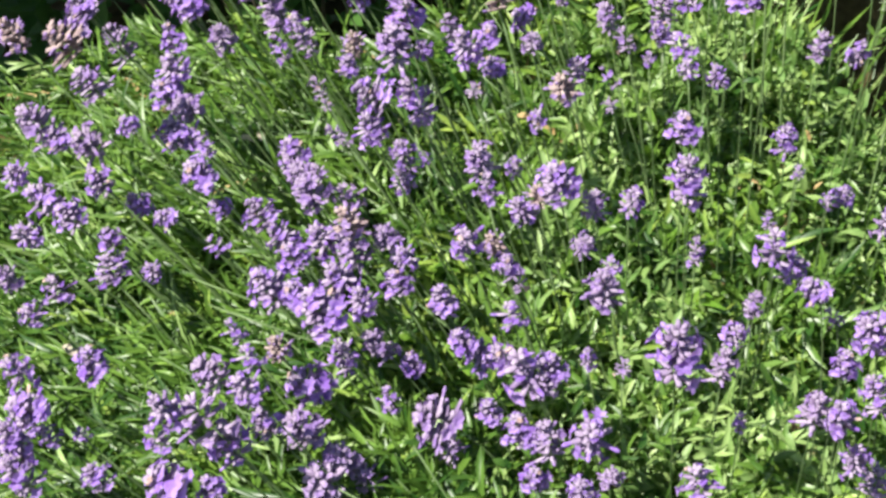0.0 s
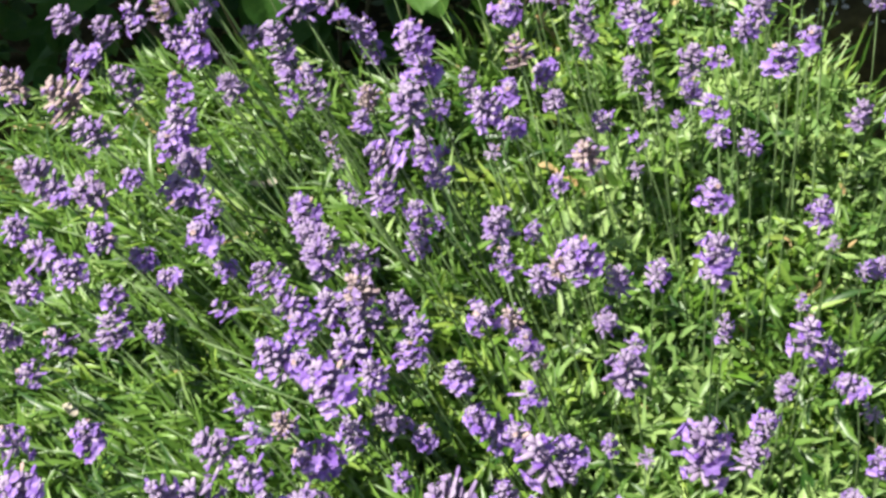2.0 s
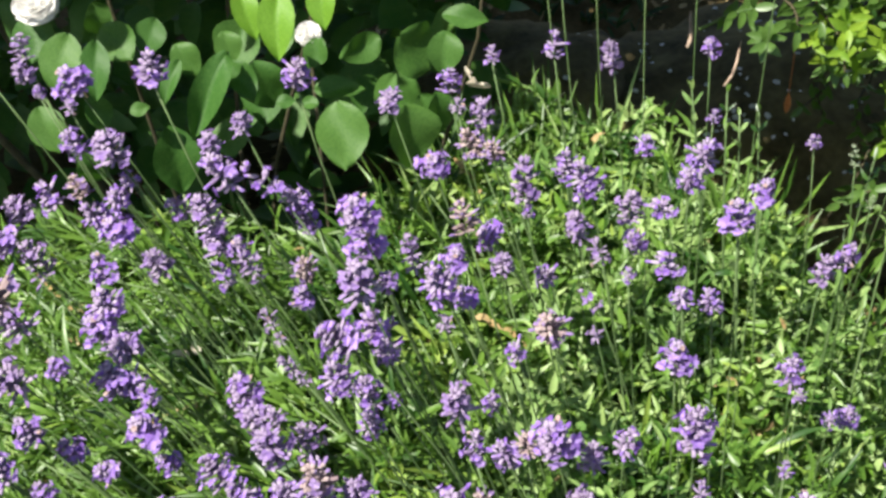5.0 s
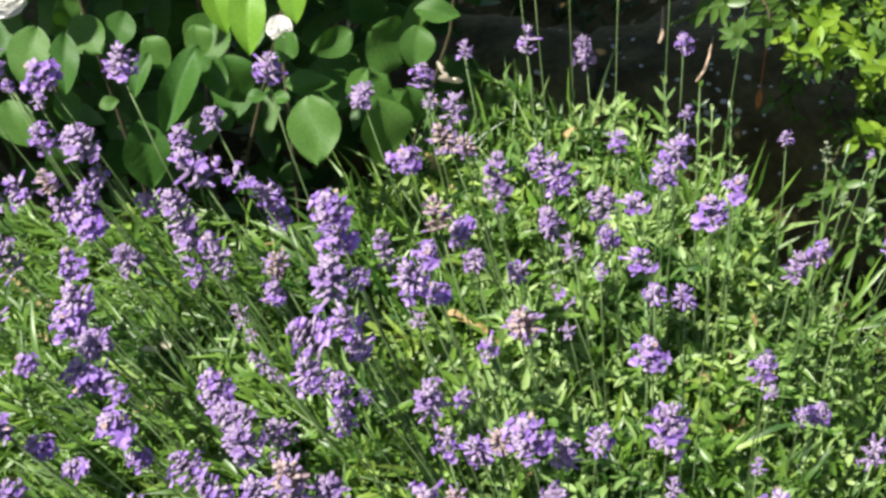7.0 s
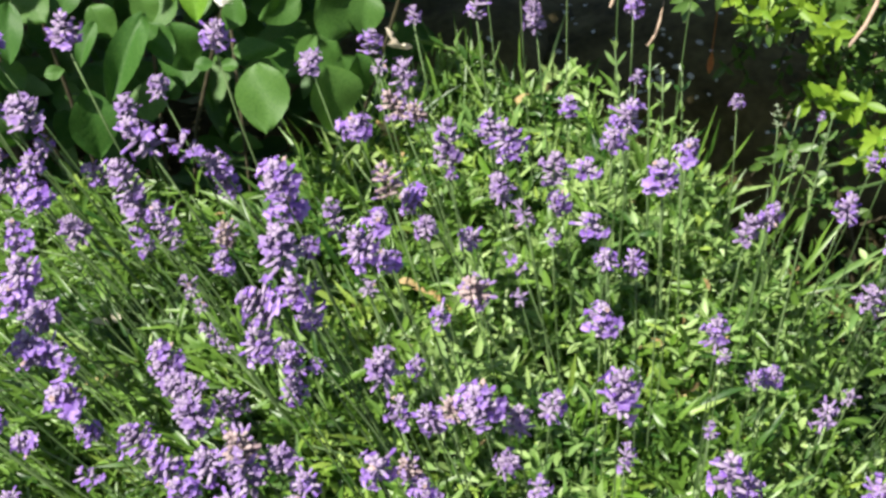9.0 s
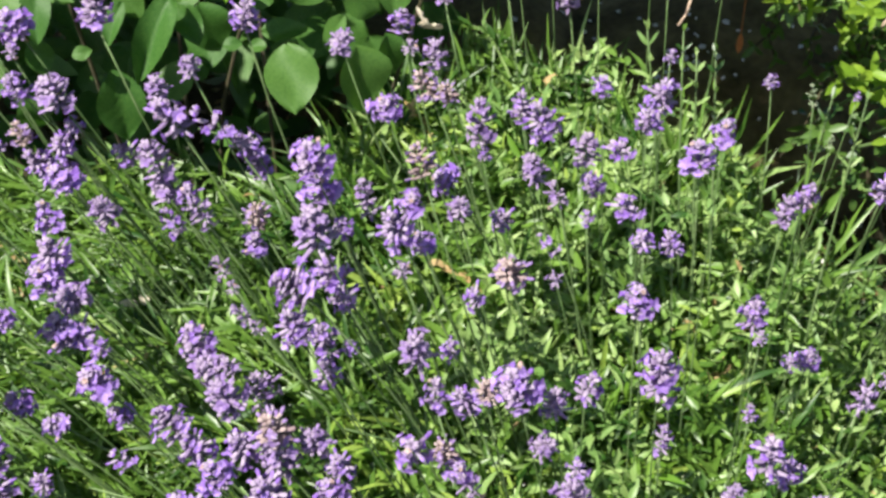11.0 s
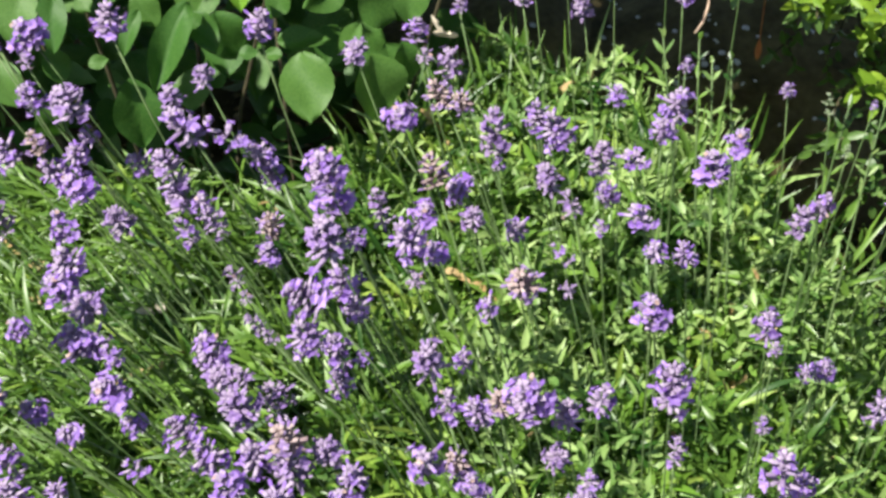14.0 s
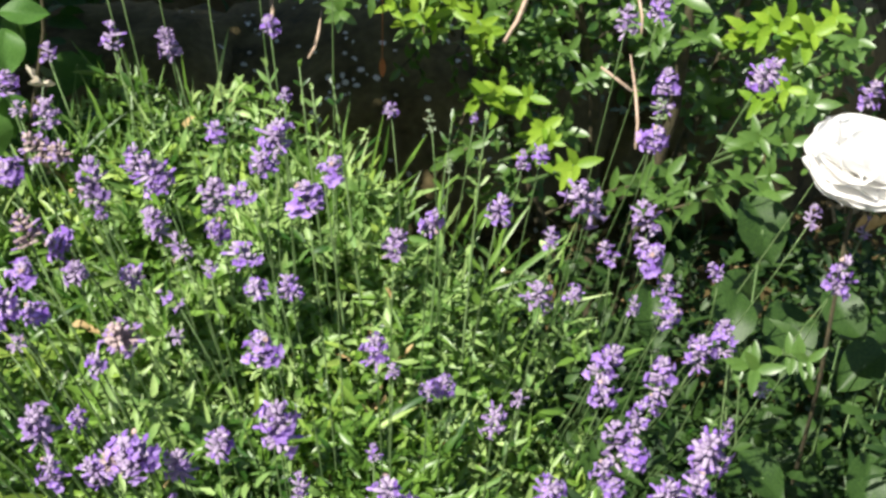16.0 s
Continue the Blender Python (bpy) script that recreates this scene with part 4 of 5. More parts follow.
def white_rose(x, y, z, size, foot, nod, label, stem_label=""):
    """An open rose seen from the side, on its own cane."""
    rose = new("white_rose")
    rose.location = foot
    home = Matrix.Translation(rose.location).inverted()
    r = random.Random(int(x * 1000))
    head = home @ Matrix.Translation((x, y, z - size * 0.30)) @ pose(0, 0, 0, nod, 6, 0)
    for ring, (n, tall, tip, out) in enumerate(((4, 0.52, 6, 0.05), (5, 0.62, 26, 0.12), (6, 0.68, 48, 0.18), (7, 0.66, 70, 0.21), (6, 0.58, 92, 0.20))):
        for i in range(n):
            a = 360 * i / n + ring * 31 + r.uniform(-8, 8)
            m = head @ pose(0, 0, 0, 0, 0, a) @ pose(0, -out * size * 0.55, 0.02 * size, tip + r.uniform(-4, 4), 0, 0) @ Matrix.Diagonal((1.55 * tall * size, 0.55 * tall * size, tall * size, 1))
            part("petal", r.choice(ROSE_PETALS), rose, "", m)
    for i in range(5):
        v, f = leaves([(0, 0, 0)], [(math.cos(i * 1.257), math.sin(i * 1.257), -0.9)], [(0, 0, 1)], size * 0.30, size * 0.08, 0.3)
        part("sepal", mesh_of("sepal", v.tolist(), f.tolist(), CREAM), rose, "dry cream-brown sepal", head)
    if size > 0.03:
        for a, b in ((0.004, 0.012), (0.011, 0.016), (0.017, 0.011)):
            v, f = leaves([(a, -0.020, -0.020)], [(a * 8, -0.3, -1)], [(0.1, -1, 0.3)], b, b * 0.55, 0.4)
            part("withered_petal", mesh_of("withered_petal", v.tolist(), f.tolist(), LEAF_DRY), rose, "brown withered petal hanging below", head)
    top = head @ Vector((0, 0, 0))
    v, f = tube([(0, 0, 0), top * 0.5 + Vector((0.012, 0.01, 0)), top], (0.0018, 0.0016, 0.0013), 7)
    part("cane", mesh_of("cane", v, f, BARK), rose)
    tagged(rose, label, "rose")


build_rose_bush()
white_rose(0.452, 0.753, 0.502, 0.043, (0.50, 0.86, 0.0), 12, "open white rose blossom on a green cane")
white_rose(-0.161, 1.088, 0.440, 0.013, (-0.19, 1.17, 0.0), 30, "small white rose blossom half hidden by leaves")

white_rose(-0.359, 1.060, 0.482, 0.022, (-0.30, 1.20, 0.0), 25, "small white rose blossom among broad leaves")

# ---- the shrub with small leaves, and the low plants beside it ----

LANCE = np.array([0.3, 0.85, 1.0, 0.66, 0.05])


def small_leaf_mesh(name, mat, bend):
    v, f = leaves([(0, 0, 0)], [(0, 1, 0)], [(0, 0, 1)], 1.0, 0.42, bend, LANCE, 0.3)
    return mesh_of(name, v.tolist(), f.tolist(), mat)


TIP_LEAVES = [small_leaf_mesh("leaf", SHRUB_TIP, b) for b in (0.1, 0.3)]
GREEN_LEAVES = [small_leaf_mesh("leaf", SHRUB_LEAF, b) for b in (0.1, 0.35)]


def sprig(owner, home, foot, tip, size, pairs, kind, r, name="sprig"):
    """A shoot from foot to tip with pairs of leaves and a rosette at its end; each leaf a piece of its own."""
    foot, tip = Vector(foot), Vector(tip)
    mid = (foot + tip) / 2 + Vector((r.uniform(-0.015, 0.015), -0.01, 0.012))
    points = [home @ (foot * (1 - t) ** 2 + mid * 2 * t * (1 - t) + tip * t * t) for t in (0, 0.25, 0.5, 0.75, 1)]
    twig = part(name, mesh_of(name, *tube(points, (0.0016, 0.0015, 0.0013, 0.0011, 0.0008), 5), STALK if kind else BARK), owner)
    ahead = (tip - foot).normalized()
    for i in range(pairs):
        s = 1 - 0.62 * i / max(1, pairs - 1)
        p = home @ (foot * (1 - s) ** 2 + mid * 2 * s * (1 - s) + tip * s * s)
        a = r.uniform(0, 3.14) if i % 2 else r.uniform(0, 3.14) + 1.57
        for j in range(3 if i == 0 else 2):
            q = a + j * (2.09 if i == 0 else 3.14)
            side = ahead.orthogonal().normalized()
            side.rotate(Matrix.Rotation(q, 3, ahead))
            way = (ahead * (0.75 if i == 0 else 0.35) + side).normalized()
            turn = Matrix((way.cross(ahead).normalized(), way, way.cross(ahead).normalized().cross(way))).transposed().to_4x4()
            s2 = size * r.uniform(0.75, 1.15)
            part("leaf", r.choice(TIP_LEAVES if kind == 1 else GREEN_LEAVES), twig, "", Matrix.Translation(p) @ turn @ Matrix.Scale(s2, 4))
    return twig


def build_shrub():
    shrub = new("shrub")
    shrub.location = (0.42, 1.16, 0.0)
    home = Matrix.Translation(shrub.location).inverted()
    r = random.Random(21)
    for c in (((0.42, 1.16, 0), (0.40, 1.13, 0.3), (0.33, 1.10, 0.6), (0.30, 1.12, 0.95)), ((0.44, 1.18, 0), (0.52, 1.14, 0.35), (0.57, 1.08, 0.7), (0.62, 1.1, 1.0)),
              ((0.43, 1.15, 0), (0.46, 1.10, 0.3), (0.46, 1.06, 0.65), (0.44, 1.1, 1.0)), ((0.41, 1.18, 0), (0.30, 1.22, 0.4), (0.20, 1.22, 0.75))):
        v, f = tube([home @ Vector(p) for p in c], [0.006 - 0.001 * i for i in range(len(c))], 7)
        part("branch", mesh_of("branch", v, f, BARK), shrub)
    bright = []
    bright += [
        ((0.290, 1.130, 0.301), (0.298, 1.030, 0.386), 0.020, 7), ((0.302, 1.114, 0.301), (0.315, 1.014, 0.386), 0.020, 7), ((0.324, 1.090, 0.289), (0.321, 0.990, 0.374), 0.019, 7),
        ((0.307, 1.074, 0.286), (0.324, 0.974, 0.371), 0.017, 5), ((0.314, 1.172, 0.319), (0.289, 1.072, 0.404), 0.018, 6), ((0.303, 0.959, 0.349), (0.310, 0.859, 0.434), 0.019, 5),
        ((0.469, 1.042, 0.394), (0.479, 0.942, 0.479), 0.024, 7), ((0.493, 1.024, 0.391), (0.489, 0.924, 0.476), 0.024, 7), ((0.476, 1.056, 0.378), (0.472, 0.956, 0.463), 0.022, 7),
        ((0.540, 1.053, 0.384), (0.517, 0.953, 0.469), 0.020, 5), ((0.469, 0.980, 0.377), (0.457, 0.880, 0.462), 0.020, 7), ((0.469, 0.963, 0.375), (0.469, 0.863, 0.460), 0.020, 5),
    ]
    bright += [
        ((0.442, 0.948, 0.363), (0.429, 0.848, 0.448), 0.021, 5), ((0.433, 0.935, 0.366), (0.445, 0.835, 0.451), 0.021, 7), ((0.416, 0.932, 0.344), (0.433, 0.832, 0.429), 0.019, 5),
        ((0.393, 0.773, 0.327), (0.372, 0.673, 0.412), 0.019, 6), ((0.439, 1.078, 0.364), (0.435, 0.978, 0.449), 0.019, 7), ((0.433, 1.100, 0.354), (0.407, 1.000, 0.439), 0.017, 6),
        ((0.371, 1.075, 0.342), (0.355, 0.975, 0.427), 0.016, 6), ((0.523, 1.024, 0.382), (0.523, 0.924, 0.467), 0.022, 7), ((0.390, 0.966, 0.312), (0.388, 0.866, 0.397), 0.016, 5),
        ((0.440, 0.799, 0.304), (0.416, 0.699, 0.389), 0.016, 5), ((0.314, 1.154, 0.339), (0.332, 1.054, 0.424), 0.016, 6), ((0.337, 1.121, 0.334), (0.346, 1.021, 0.419), 0.016, 7),
    ]
    for i, (foot, tip, size, pairs) in enumerate(bright):
        sprig(shrub, home, foot, tip, size * 0.8, pairs, 1 if i < 11 else 2, r)
    for _ in range(34):
        x, z = r.uniform(0.27, 0.60), r.uniform(0.28, 0.58)
        y = 1.05 + r.uniform(-0.10, 0.12)
        sprig(shrub, home, (x + r.uniform(-0.05, 0.05), y + 0.09, z - 0.09), (x, y, z), r.uniform(0.014, 0.022), 6, 0, r)
    for x, y, z in ((0.232, 1.030, 0.456), (0.250, 1.050, 0.428), (0.218, 1.060, 0.447), (0.238, 1.040, 0.468), (0.263, 1.050, 0.446), (0.282, 1.000, 0.452)):
        sprig(shrub, home, (x + r.uniform(-0.02, 0.04), y + 0.08, z - 0.03), (x, y, z), r.uniform(0.014, 0.018), 5, 1, r)
    for i in range(26):
        x, z, y = r.uniform(0.16, 0.33), r.uniform(0.40, 0.50), 1.06 + r.uniform(-0.03, 0.08)
        if x < 0.23 and z < 0.44:
            continue
        sprig(shrub, home, (x + r.uniform(-0.03, 0.06), y + 0.07, z + r.uniform(-0.06, 0.05)), (x, y, z), r.uniform(0.010, 0.017), 6, (0, 2, 0, 1)[i % 4], r)
    for i in range(30):
        x, y, z = r.uniform(0.245, 0.36), 1.12 + r.uniform(0.0, 0.12), r.uniform(0.27, 0.39)
        sprig(shrub, home, (x + r.uniform(0.0, 0.06), y + 0.05, z + r.uniform(0.0, 0.09)), (x, y, z), r.uniform(0.009, 0.015), 4, 0, r)
    rows = []
    for _ in range(9000):
        z = r.uniform(0.20, 0.75)
        x = r.gauss(0.43, 0.14 + 0.05 * z)
        y = 1.04 + abs(r.gauss(0, 0.12)) + 0.06 * (z < 0.4)
        if x < 0.30 and z < 0.41 or x < 0.24 and z < 0.45 or x < 0.19 or z > 0.62 and y < 1.12:
            continue
        if noise.noise((x * 11, y * 11, z * 11)) < -0.04:
            continue
        rows.append(((x, y, z), (r.gauss(0, 1), r.gauss(-0.5, 0.7), r.gauss(0.2, 0.7)), (r.gauss(0, 0.5), -0.4 + r.gauss(0, 0.4), 1), r.uniform(0.008, 0.017), r.uniform(0.005, 0.009), r.uniform(0, 0.3)))
    v, f = leaves(*zip(*rows), LANCE)
    inner = part("foliage", mesh_of("foliage", (v - np.array(shrub.location)).tolist(), f.tolist(), SHRUB_LEAF), shrub, "crowd of small dark green leaves")
    inner["kind"] = "stuff"
    # leaf clumps added overhead, out of view, to shade the soil and stones
    rows = []
    for _ in range(10800):
        x, y, z = in_clump(r, ((0.48, 1.30, 0.78), (0.12, 1.32, 0.77), (-0.28, 1.36, 0.77), (0.62, 1.52, 0.84), (0.22, 1.58, 0.86), (-0.20, 1.58, 0.82), (-0.52, 1.42, 0.80), (0.02, 1.22, 0.80), (-0.30, 1.24, 0.80), (0.28, 1.24, 0.80), (0.02, 1.22, 0.80)), 0.33, 0.22)
        if z < 0.60 + 0.5 * max(0.0, 1.10 - y) or y < 1.0:
            continue
        # gaps left along the sun's way so that flecks of light reach the stones
        sx, sy = x - SUN_TO.x / SUN_TO.z * z, y - SUN_TO.y / SUN_TO.z * z
        if any(math.hypot(sx - gx, sy - gy) < gr for gx, gy, gr in ((0.33, 1.47, 0.016), (0.29, 1.48, 0.013), (0.40, 1.45, 0.017), (0.44, 1.47, 0.013), (0.36, 1.42, 0.011), (0.25, 1.46, 0.012), (0.50, 1.44, 0.015), (0.17, 1.48, 0.011), (0.38, 1.50, 0.012))):
            continue
        rows.append(((x, y, z), (r.gauss(0, 1), r.gauss(-0.2, 1), r.gauss(0.0, 0.4)), (r.gauss(0, 0.4), r.gauss(0, 0.4), 1), r.uniform(0.030, 0.048), r.uniform(0.018, 0.026), r.uniform(0, 0.3)))
    v, f = leaves(*zip(*rows), LANCE)
    crown = part("crown", mesh_of("crown", (v - np.array(shrub.location)).tolist(), f.tolist(), SHRUB_LEAF), shrub, "unseen overhanging small leaves added to cast shade")
    crown["kind"] = "stuff"
    # branches added to carry the overhead clumps
    for c in (((0.40, 1.17, 0.3), (0.25, 1.35, 0.6), (0.05, 1.42, 0.8)), ((0.44, 1.2, 0.3), (0.5, 1.42, 0.6), (0.62, 1.55, 0.85)), ((0.42, 1.2, 0.4), (0.35, 1.5, 0.7), (0.3, 1.65, 0.85))):
        v, f = tube([home @ Vector(p) for p in c], (0.005, 0.004, 0.003), 6)
        part("branch", mesh_of("branch", v, f, BARK), shrub)
    for a, b, rad in (((0.299, 1.033, 0.423), (0.324, 1.055, 0.451), 0.0020), ((0.158, 1.077, 0.398), (0.168, 1.087, 0.411), 0.0015), ((0.135, 1.139, 0.396), (0.138, 1.147, 0.406), 0.0022),
                      ((0.359, 0.890, 0.419), (0.364, 0.911, 0.447), 0.0016), ((0.347, 0.944, 0.452), (0.366, 0.929, 0.438), 0.0016), ((0.295, 1.017, 0.434), (0.315, 1.032, 0.458), 0.0022), ((0.385, 0.978, 0.454), (0.387, 0.993, 0.473), 0.0016)):
        a, b = Vector(a), Vector(b)
        v, f = tube([home @ (a + (b - a) * 1.5 + Vector((0, 0.02, 0))), home @ (b + Vector((0, 0.004, 0))), home @ (a.lerp(b, 0.5) + Vector((0.001, 0, 0))), home @ a], (rad * 0.4, rad * 0.75, rad * 0.75, rad * 0.6), 6)
        part("dead_twig", mesh_of("dead_twig", v, f, DEAD_WOOD), shrub, "dry pinkish-tan twig")
    v, f = leaves([(0.229, 1.185, 0.325)], [(0, 0, -1)], [(0, -1, 0.1)], 0.020, 0.006, 0.05)
    v2, f2 = tube([(0.229, 1.185, 0.325), (0.231, 1.19, 0.38), (0.26, 1.2, 0.44)], (0.0006, 0.0006, 0.0008), 4)
    vv, ff = join((v.tolist(), f.tolist()), (v2, f2))
    part("withered_leaf", mesh_of("withered_leaf", [home @ Vector(p) for p in vv], ff, ORANGE), shrub, "orange withered leaf hanging on a thread of stem")
    tagged(shrub, "leafy shrub with yellow-green shoot tips beside stones", "shrub")


LOW_MESHES = [broad_leaf_mesh("leaf", a, b, SHADED_LEAF) for a, b in ((0.22, 0.10), (0.35, 0.22))]


def build_low_plants():
    """Low broad leaves between the lavender and the shrub, the shade there put into their colour."""
    r = random.Random(77)
    plant = new("low_leafy_plant")
    plant.location = (0.47, 0.86, 0.0)
    home = Matrix.Translation(plant.location).inverted()
    big = [(0.455, 0.88, 0.345, 0.052, 0.040, 170, 55, 10), (0.505, 0.83, 0.300, 0.044, 0.030, 140, 60, -15), (0.43, 0.85, 0.29, 0.045, 0.032, 210, 60, 10), (0.53, 0.80, 0.30, 0.045, 0.03, 150, 50, 20),
           (0.395, 0.92, 0.24, 0.050, 0.036, 200, 62, 20), (0.47, 0.93, 0.24, 0.055, 0.040, 120, 58, 35), (0.50, 0.90, 0.22, 0.060, 0.042, 185, 66, 5), (0.545, 0.86, 0.22, 0.055, 0.038, 230, 62, -10),
           (0.44, 0.78, 0.20, 0.048, 0.030, 165, 60, 25), (0.50, 0.74, 0.22, 0.050, 0.034, 195, 64, 0), (0.555, 0.77, 0.21, 0.050, 0.036, 150, 60, 15), (0.41, 0.70, 0.17, 0.045, 0.028, 215, 66, 20),
           (0.47, 0.68, 0.18, 0.050, 0.030, 170, 62, -15), (0.53, 0.69, 0.19, 0.046, 0.030, 140, 62, 10)]
    for row in big:
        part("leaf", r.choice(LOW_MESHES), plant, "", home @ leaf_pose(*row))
        x, y, z = row[:3]
        v, f = tube([(r.uniform(-0.03, 0.03), r.uniform(-0.02, 0.02), 0), home @ Vector((x * 0.9 + 0.047, y, z * 0.55)), home @ Vector((x, y, z))], (0.0012, 0.0010, 0.0007), 5)
        part("leaf_stalk", mesh_of("leaf_stalk", v, f, STALK), plant)
    for _ in range(45):
        row = (r.uniform(0.33, 0.66), r.uniform(0.70, 1.05), r.uniform(0.06, 0.20), r.uniform(0.016, 0.030), r.uniform(0.009, 0.017), r.uniform(60, 300), r.uniform(45, 85), r.uniform(-40, 40))
        part("leaf", r.choice(LOW_MESHES), plant, "", home @ leaf_pose(*row))
    rows = []
    for _ in range(9000):
        x, y = r.uniform(0.25, 0.70), r.uniform(0.48, 1.14)
        if noise.noise((x * 12, y * 12, 5.0)) < -0.55:
            continue
        rows.append(((x, y, r.uniform(0.0, 0.15) + 0.05 * noise.noise((x * 8, y * 8, 1.0))), (r.gauss(0, 1), r.gauss(0, 1), r.gauss(0.4, 0.5)), (r.gauss(0, 0.4), r.gauss(-0.2, 0.4), 1), r.uniform(0.010, 0.026), r.uniform(0.003, 0.008), r.uniform(0, 0.3)))
    for _ in range(2600):
        x, y = r.uniform(0.30, 0.66), r.uniform(0.46, 0.86)
        if noise.noise((x * 14, y * 14, 3.0)) < 0.12:
            continue
        rows.append(((x, y, 0.12 + 0.16 * r.random() ** 1.5), (r.gauss(0, 0.8), r.gauss(0, 0.8), r.uniform(0.1, 1.4)), (r.gauss(0, 0.5), r.gauss(-0.3, 0.5), 1), r.uniform(0.014, 0.032), r.uniform(0.004, 0.008), r.uniform(0, 0.5)))
    v, f = leaves(*zip(*rows), LANCE)
    under = part("undergrowth", mesh_of("undergrowth", (v - np.array(plant.location)).tolist(), f.tolist(), SHADED_LEAF), plant, "tangle of small low leaves coloured dark for shade")
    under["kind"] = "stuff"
    tagged(plant, "low plant with broad leaves coloured dark for shade", "plant")


def build_weeds():
    """Fresh rounded leaves among the lavender's foot."""
    r = random.Random(4)
    rows = []
    for _ in range(600):
        x, y = r.gauss(0.19, 0.045), r.gauss(0.79, 0.06)
        z = canopy(x, y) - 0.01 - abs(r.gauss(0, 0.03))
        rows.append(((x, y, z), (r.gauss(0, 1), r.gauss(0, 1), r.uniform(0.0, 0.9)), (r.gauss(0, 0.3), r.gauss(-0.2, 0.3), 1), r.uniform(0.012, 0.026), r.uniform(0.004, 0.008), r.uniform(0, 0.4)))
    v, f = leaves(*zip(*rows))
    tagged(new("weed_leaves", mesh_of("weed_leaves", v.tolist(), f.tolist(), LEAF_FRESH)), "fresh yellow-green leaves growing through lavender", "foliage", kind="stuff")


def build_litter():
    """Dry leaves and bits of straw on the soil, and small seedlings between them, shade put into their leaf colour."""
    r = random.Random(31)
    rows, green = [], []
    for _ in range(3600):
        x, y = r.uniform(-0.5, 0.85), r.uniform(0.95, 2.0)
        z = 0.035 * noise.noise((x * 5, y * 5, 0.3)) + 0.014 * noise.noise((x * 26, y * 26, 1.7)) + 0.008 * noise.noise((x * 60, y * 60, 4.0)) + 0.004
        if noise.noise((x * 6, y * 6, 8.0)) > 0.0 and (x < 0.3 or y > 1.15):
            rows.append(((x, y, z), (r.gauss(0, 1), r.gauss(0, 1), r.gauss(0.0, 0.15)), (r.gauss(0, 0.3), r.gauss(0, 0.3), 1), r.uniform(0.008, 0.030), r.uniform(0.002, 0.010), r.uniform(-0.2, 0.3)))
        else:
            for _ in range(4):
                green.append(((x, y, z), (r.gauss(0, 1), r.gauss(0, 1), r.uniform(0.3, 2.2)), (r.gauss(0, 0.4), r.gauss(-0.3, 0.4), 1), r.uniform(0.012, 0.040), r.uniform(0.003, 0.009), r.uniform(-0.1, 0.5)))
    v, f = leaves(*zip(*rows))
    tagged(new("leaf_litter", mesh_of("leaf_litter", v.tolist(), f.tolist(), LEAF_DRY)), "brown dry leaves and straw scattered on soil", "leaf litter", kind="stuff")
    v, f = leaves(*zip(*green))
    tagged(new("seedlings", mesh_of("seedlings", v.tolist(), f.tolist(), SHADED_LEAF)), "small green seedlings sprouting from shaded soil", "seedlings", kind="stuff")


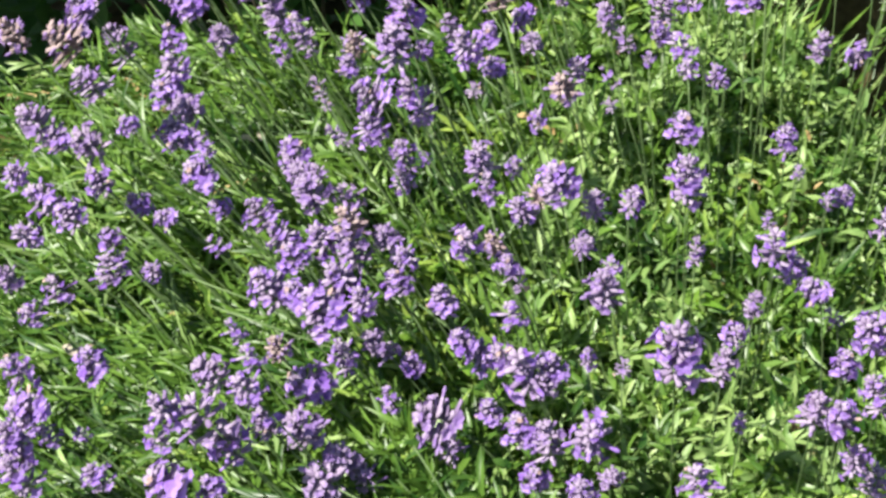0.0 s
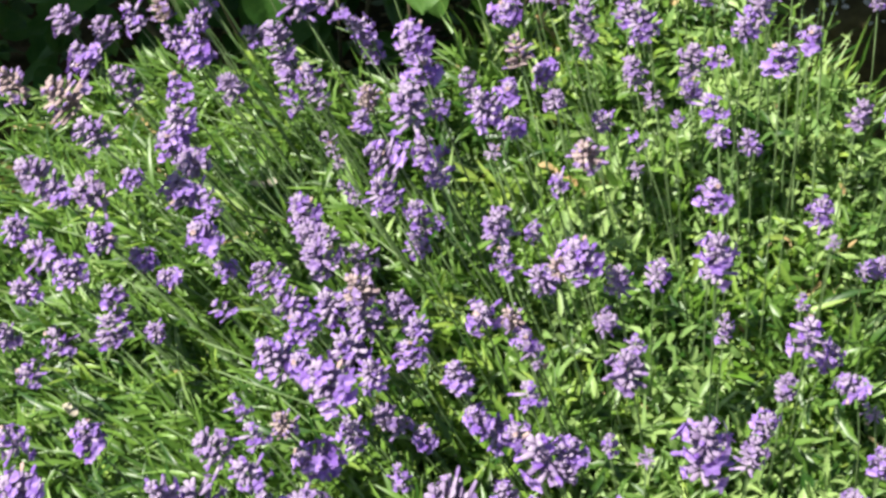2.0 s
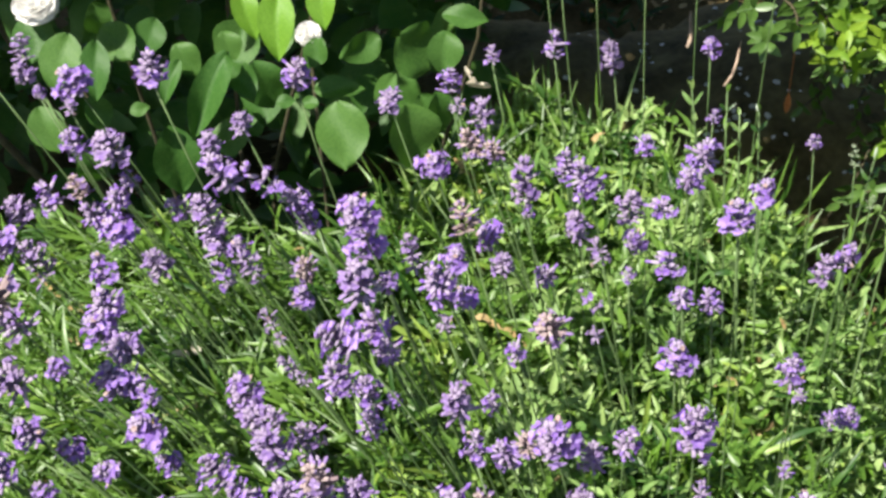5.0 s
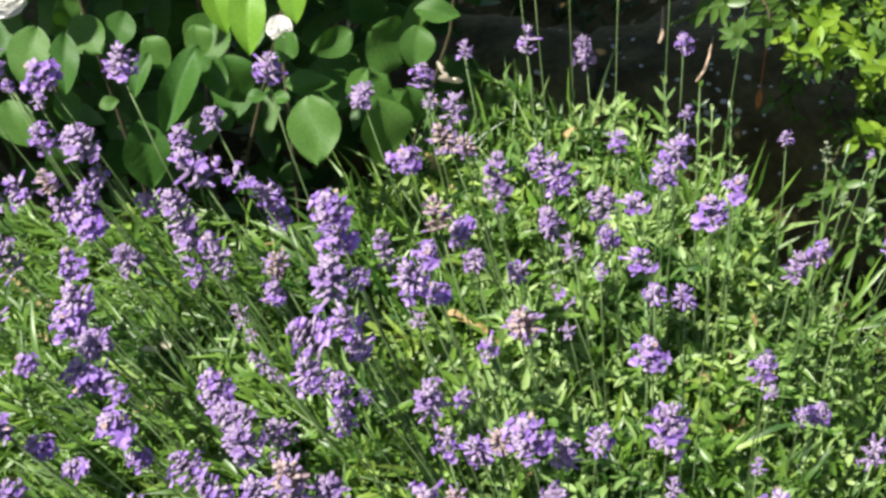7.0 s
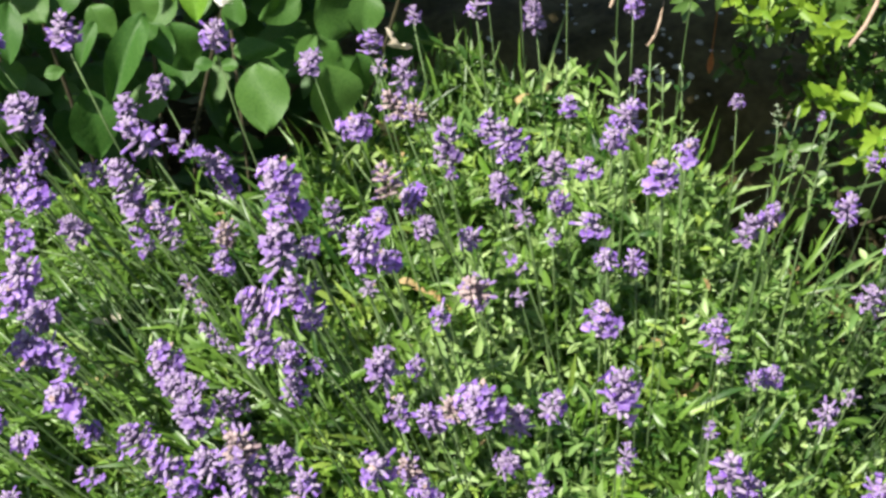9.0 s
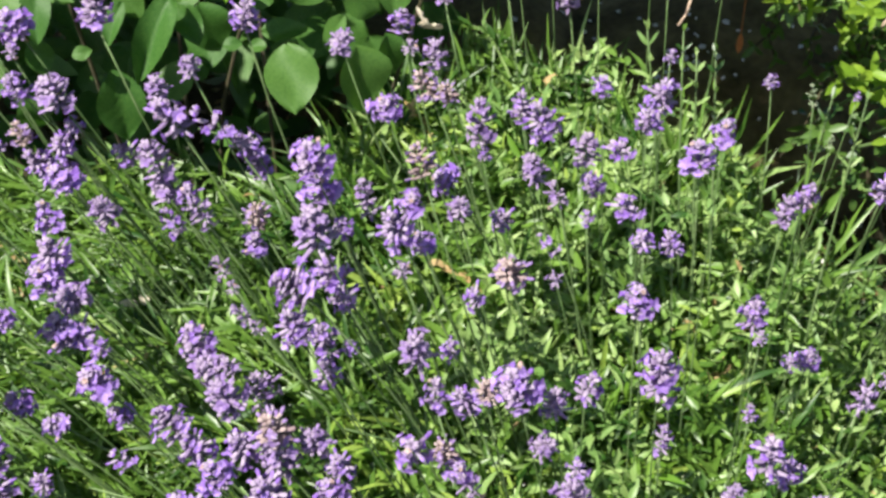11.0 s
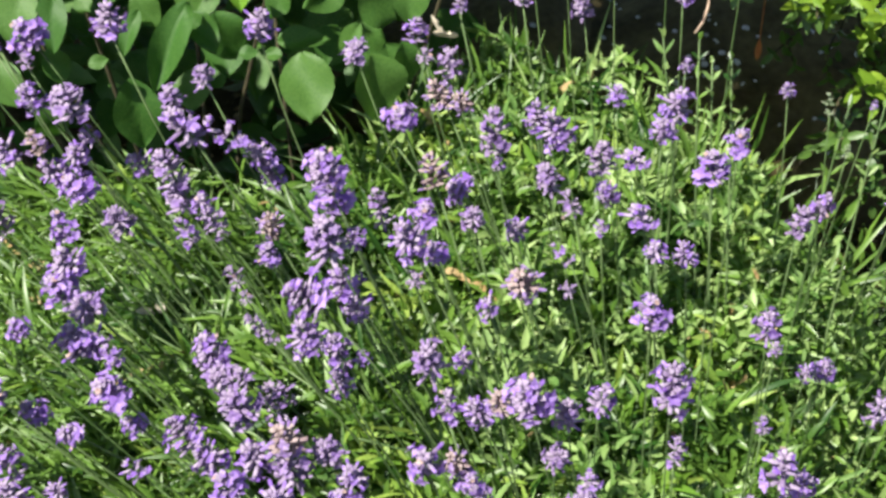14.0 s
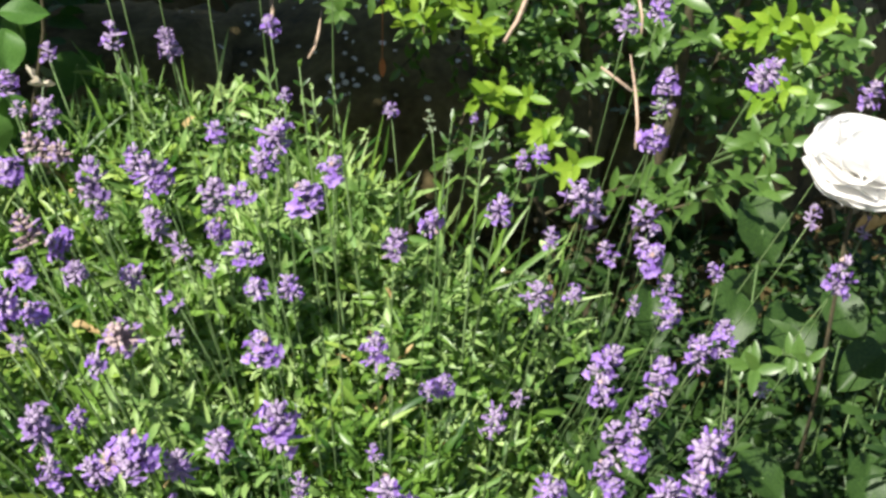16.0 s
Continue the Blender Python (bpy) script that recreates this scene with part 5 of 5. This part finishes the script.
def build_shoots():
    """Flowerless grey-green shoots that stand up over the far edge of the bush; tip place and bare height."""
    r = random.Random(9)
    tips = ((0.145, 0.910, 0.477, 0.050), (0.161, 0.930, 0.467, 0.060), (0.235, 0.900, 0.449, 0.070),
            (0.258, 0.900, 0.449, 0.070), (0.140, 0.940, 0.477, 0.060), (0.120, 0.970, 0.460, 0.050))
    for x, y, z, tall in tips:
        shoot = new("lavender_shoot")
        shoot.location = (0.20 + 0.45 * (x - 0.20), 0.70 + 0.75 * (y - 0.70), 0.0)
        top = Vector((x, y, z)) - shoot.location
        bend = top * 0.5 + Vector((0.02 * r.uniform(-1, 1), 0.01, 0.03))
        points = [bend * 2 * t * (1 - t) + top * t * t for t in (0, 0.2, 0.4, 0.6, 0.8, 0.9, 1)]
        part("stalk", mesh_of("stalk", *tube(points, (0.001, 0.001, 0.0009, 0.0009, 0.0008, 0.0007, 0.0005), 5), STALK), shoot)
        ahead = np.array((points[-1] - points[-2]).normalized())
        rows = []
        for i in range(5):
            s = i / 4
            side = unit(np.cross(ahead, (math.cos(i * 1.6), math.sin(i * 1.6), 0.2)))
            for sign in (1, -1):
                rows.append((np.array(top) - ahead * tall * (1 - s), ahead * (0.7 + 0.9 * s) + side * sign + np.array((r.gauss(0, 0.2), r.gauss(0, 0.2), 0)), (r.gauss(0, 0.5), -0.5, 0.8),
                             r.uniform(0.008, 0.018) * (1.1 - 0.5 * s), r.uniform(0.0018, 0.0034), r.uniform(0, 0.5)))
        v, f = leaves(*zip(*rows))
        part("leaves", mesh_of("leaves", v.tolist(), f.tolist(), LEAF_SILVER if r.random() < 0.6 else LEAF), shoot, "narrow paired leaves")
        tagged(shoot, "flowerless grey-green lavender shoot with narrow leaves", "lavender shoot", "lavender shoots")


def build_fallen_petals():
    r = random.Random(12)
    v, f = leaves([(0, 0, 0)], [(0, 1, 0)], [(0, 0, 1)], 1.0, 0.75, 0.15, np.array([0.4, 0.9, 1.0, 0.9, 0.5]))
    me = mesh_of("fallen_petal", v.tolist(), f.tolist(), WHITE)
    graph = bpy.context.evaluated_depsgraph_get()
    graph.update()
    for i in range(230):
        x, y = (r.gauss(0.26, 0.13), r.uniform(1.22, 1.70)) if i % 3 else (r.gauss(0.215, 0.03), r.gauss(1.35, 0.05))
        hit, place, normal, _, ob, _ = scene.ray_cast(graph, Vector((x, y, 0.34)), Vector((0, 0, -1)))
        if not hit or ob.name.split(".")[0] not in ("garden_stone", "ground"):
            continue
        ob = new("fallen_petal", me)
        turn = Vector((0, 0, 1)).rotation_difference(normal).to_matrix().to_4x4()
        ob.matrix_basis = Matrix.Translation(place + normal * 0.0008) @ turn @ Matrix.Rotation(r.uniform(0, 6.28), 4, "Z") @ Matrix.Scale(r.uniform(0.003, 0.008), 4)
        tagged(ob, "small pale fallen petal lying on stone and soil", "petal", "fallen petals")


def build_caught_petals():
    """Single pale petals that lie on the lavender's leaves."""
    v, f = leaves([(0, 0, 0)], [(0, 1, 0)], [(0, 0, 1)], 1.0, 0.8, 0.3, np.array([0.4, 0.9, 1.0, 0.9, 0.5]), 0.5)
    me = mesh_of("caught_petal", v.tolist(), f.tolist(), CREAM)
    for x, y, z, size, turn in ((-0.241, 0.900, 0.270, 0.013, 100), (-0.237, 0.906, 0.268, 0.009, 20), (-0.333, 0.690, 0.222, 0.012, 60)):
        ob = new("caught_petal", me)
        ob.matrix_basis = pose(x, y, z, 35, 10, turn) @ Matrix.Scale(size, 4)
        tagged(ob, "cream curled petal caught on lavender leaves", "petal", "petals caught on leaves")


build_shrub()
build_low_plants()
build_weeds()
build_shoots()
build_fallen_petals()
build_caught_petals()
build_litter()
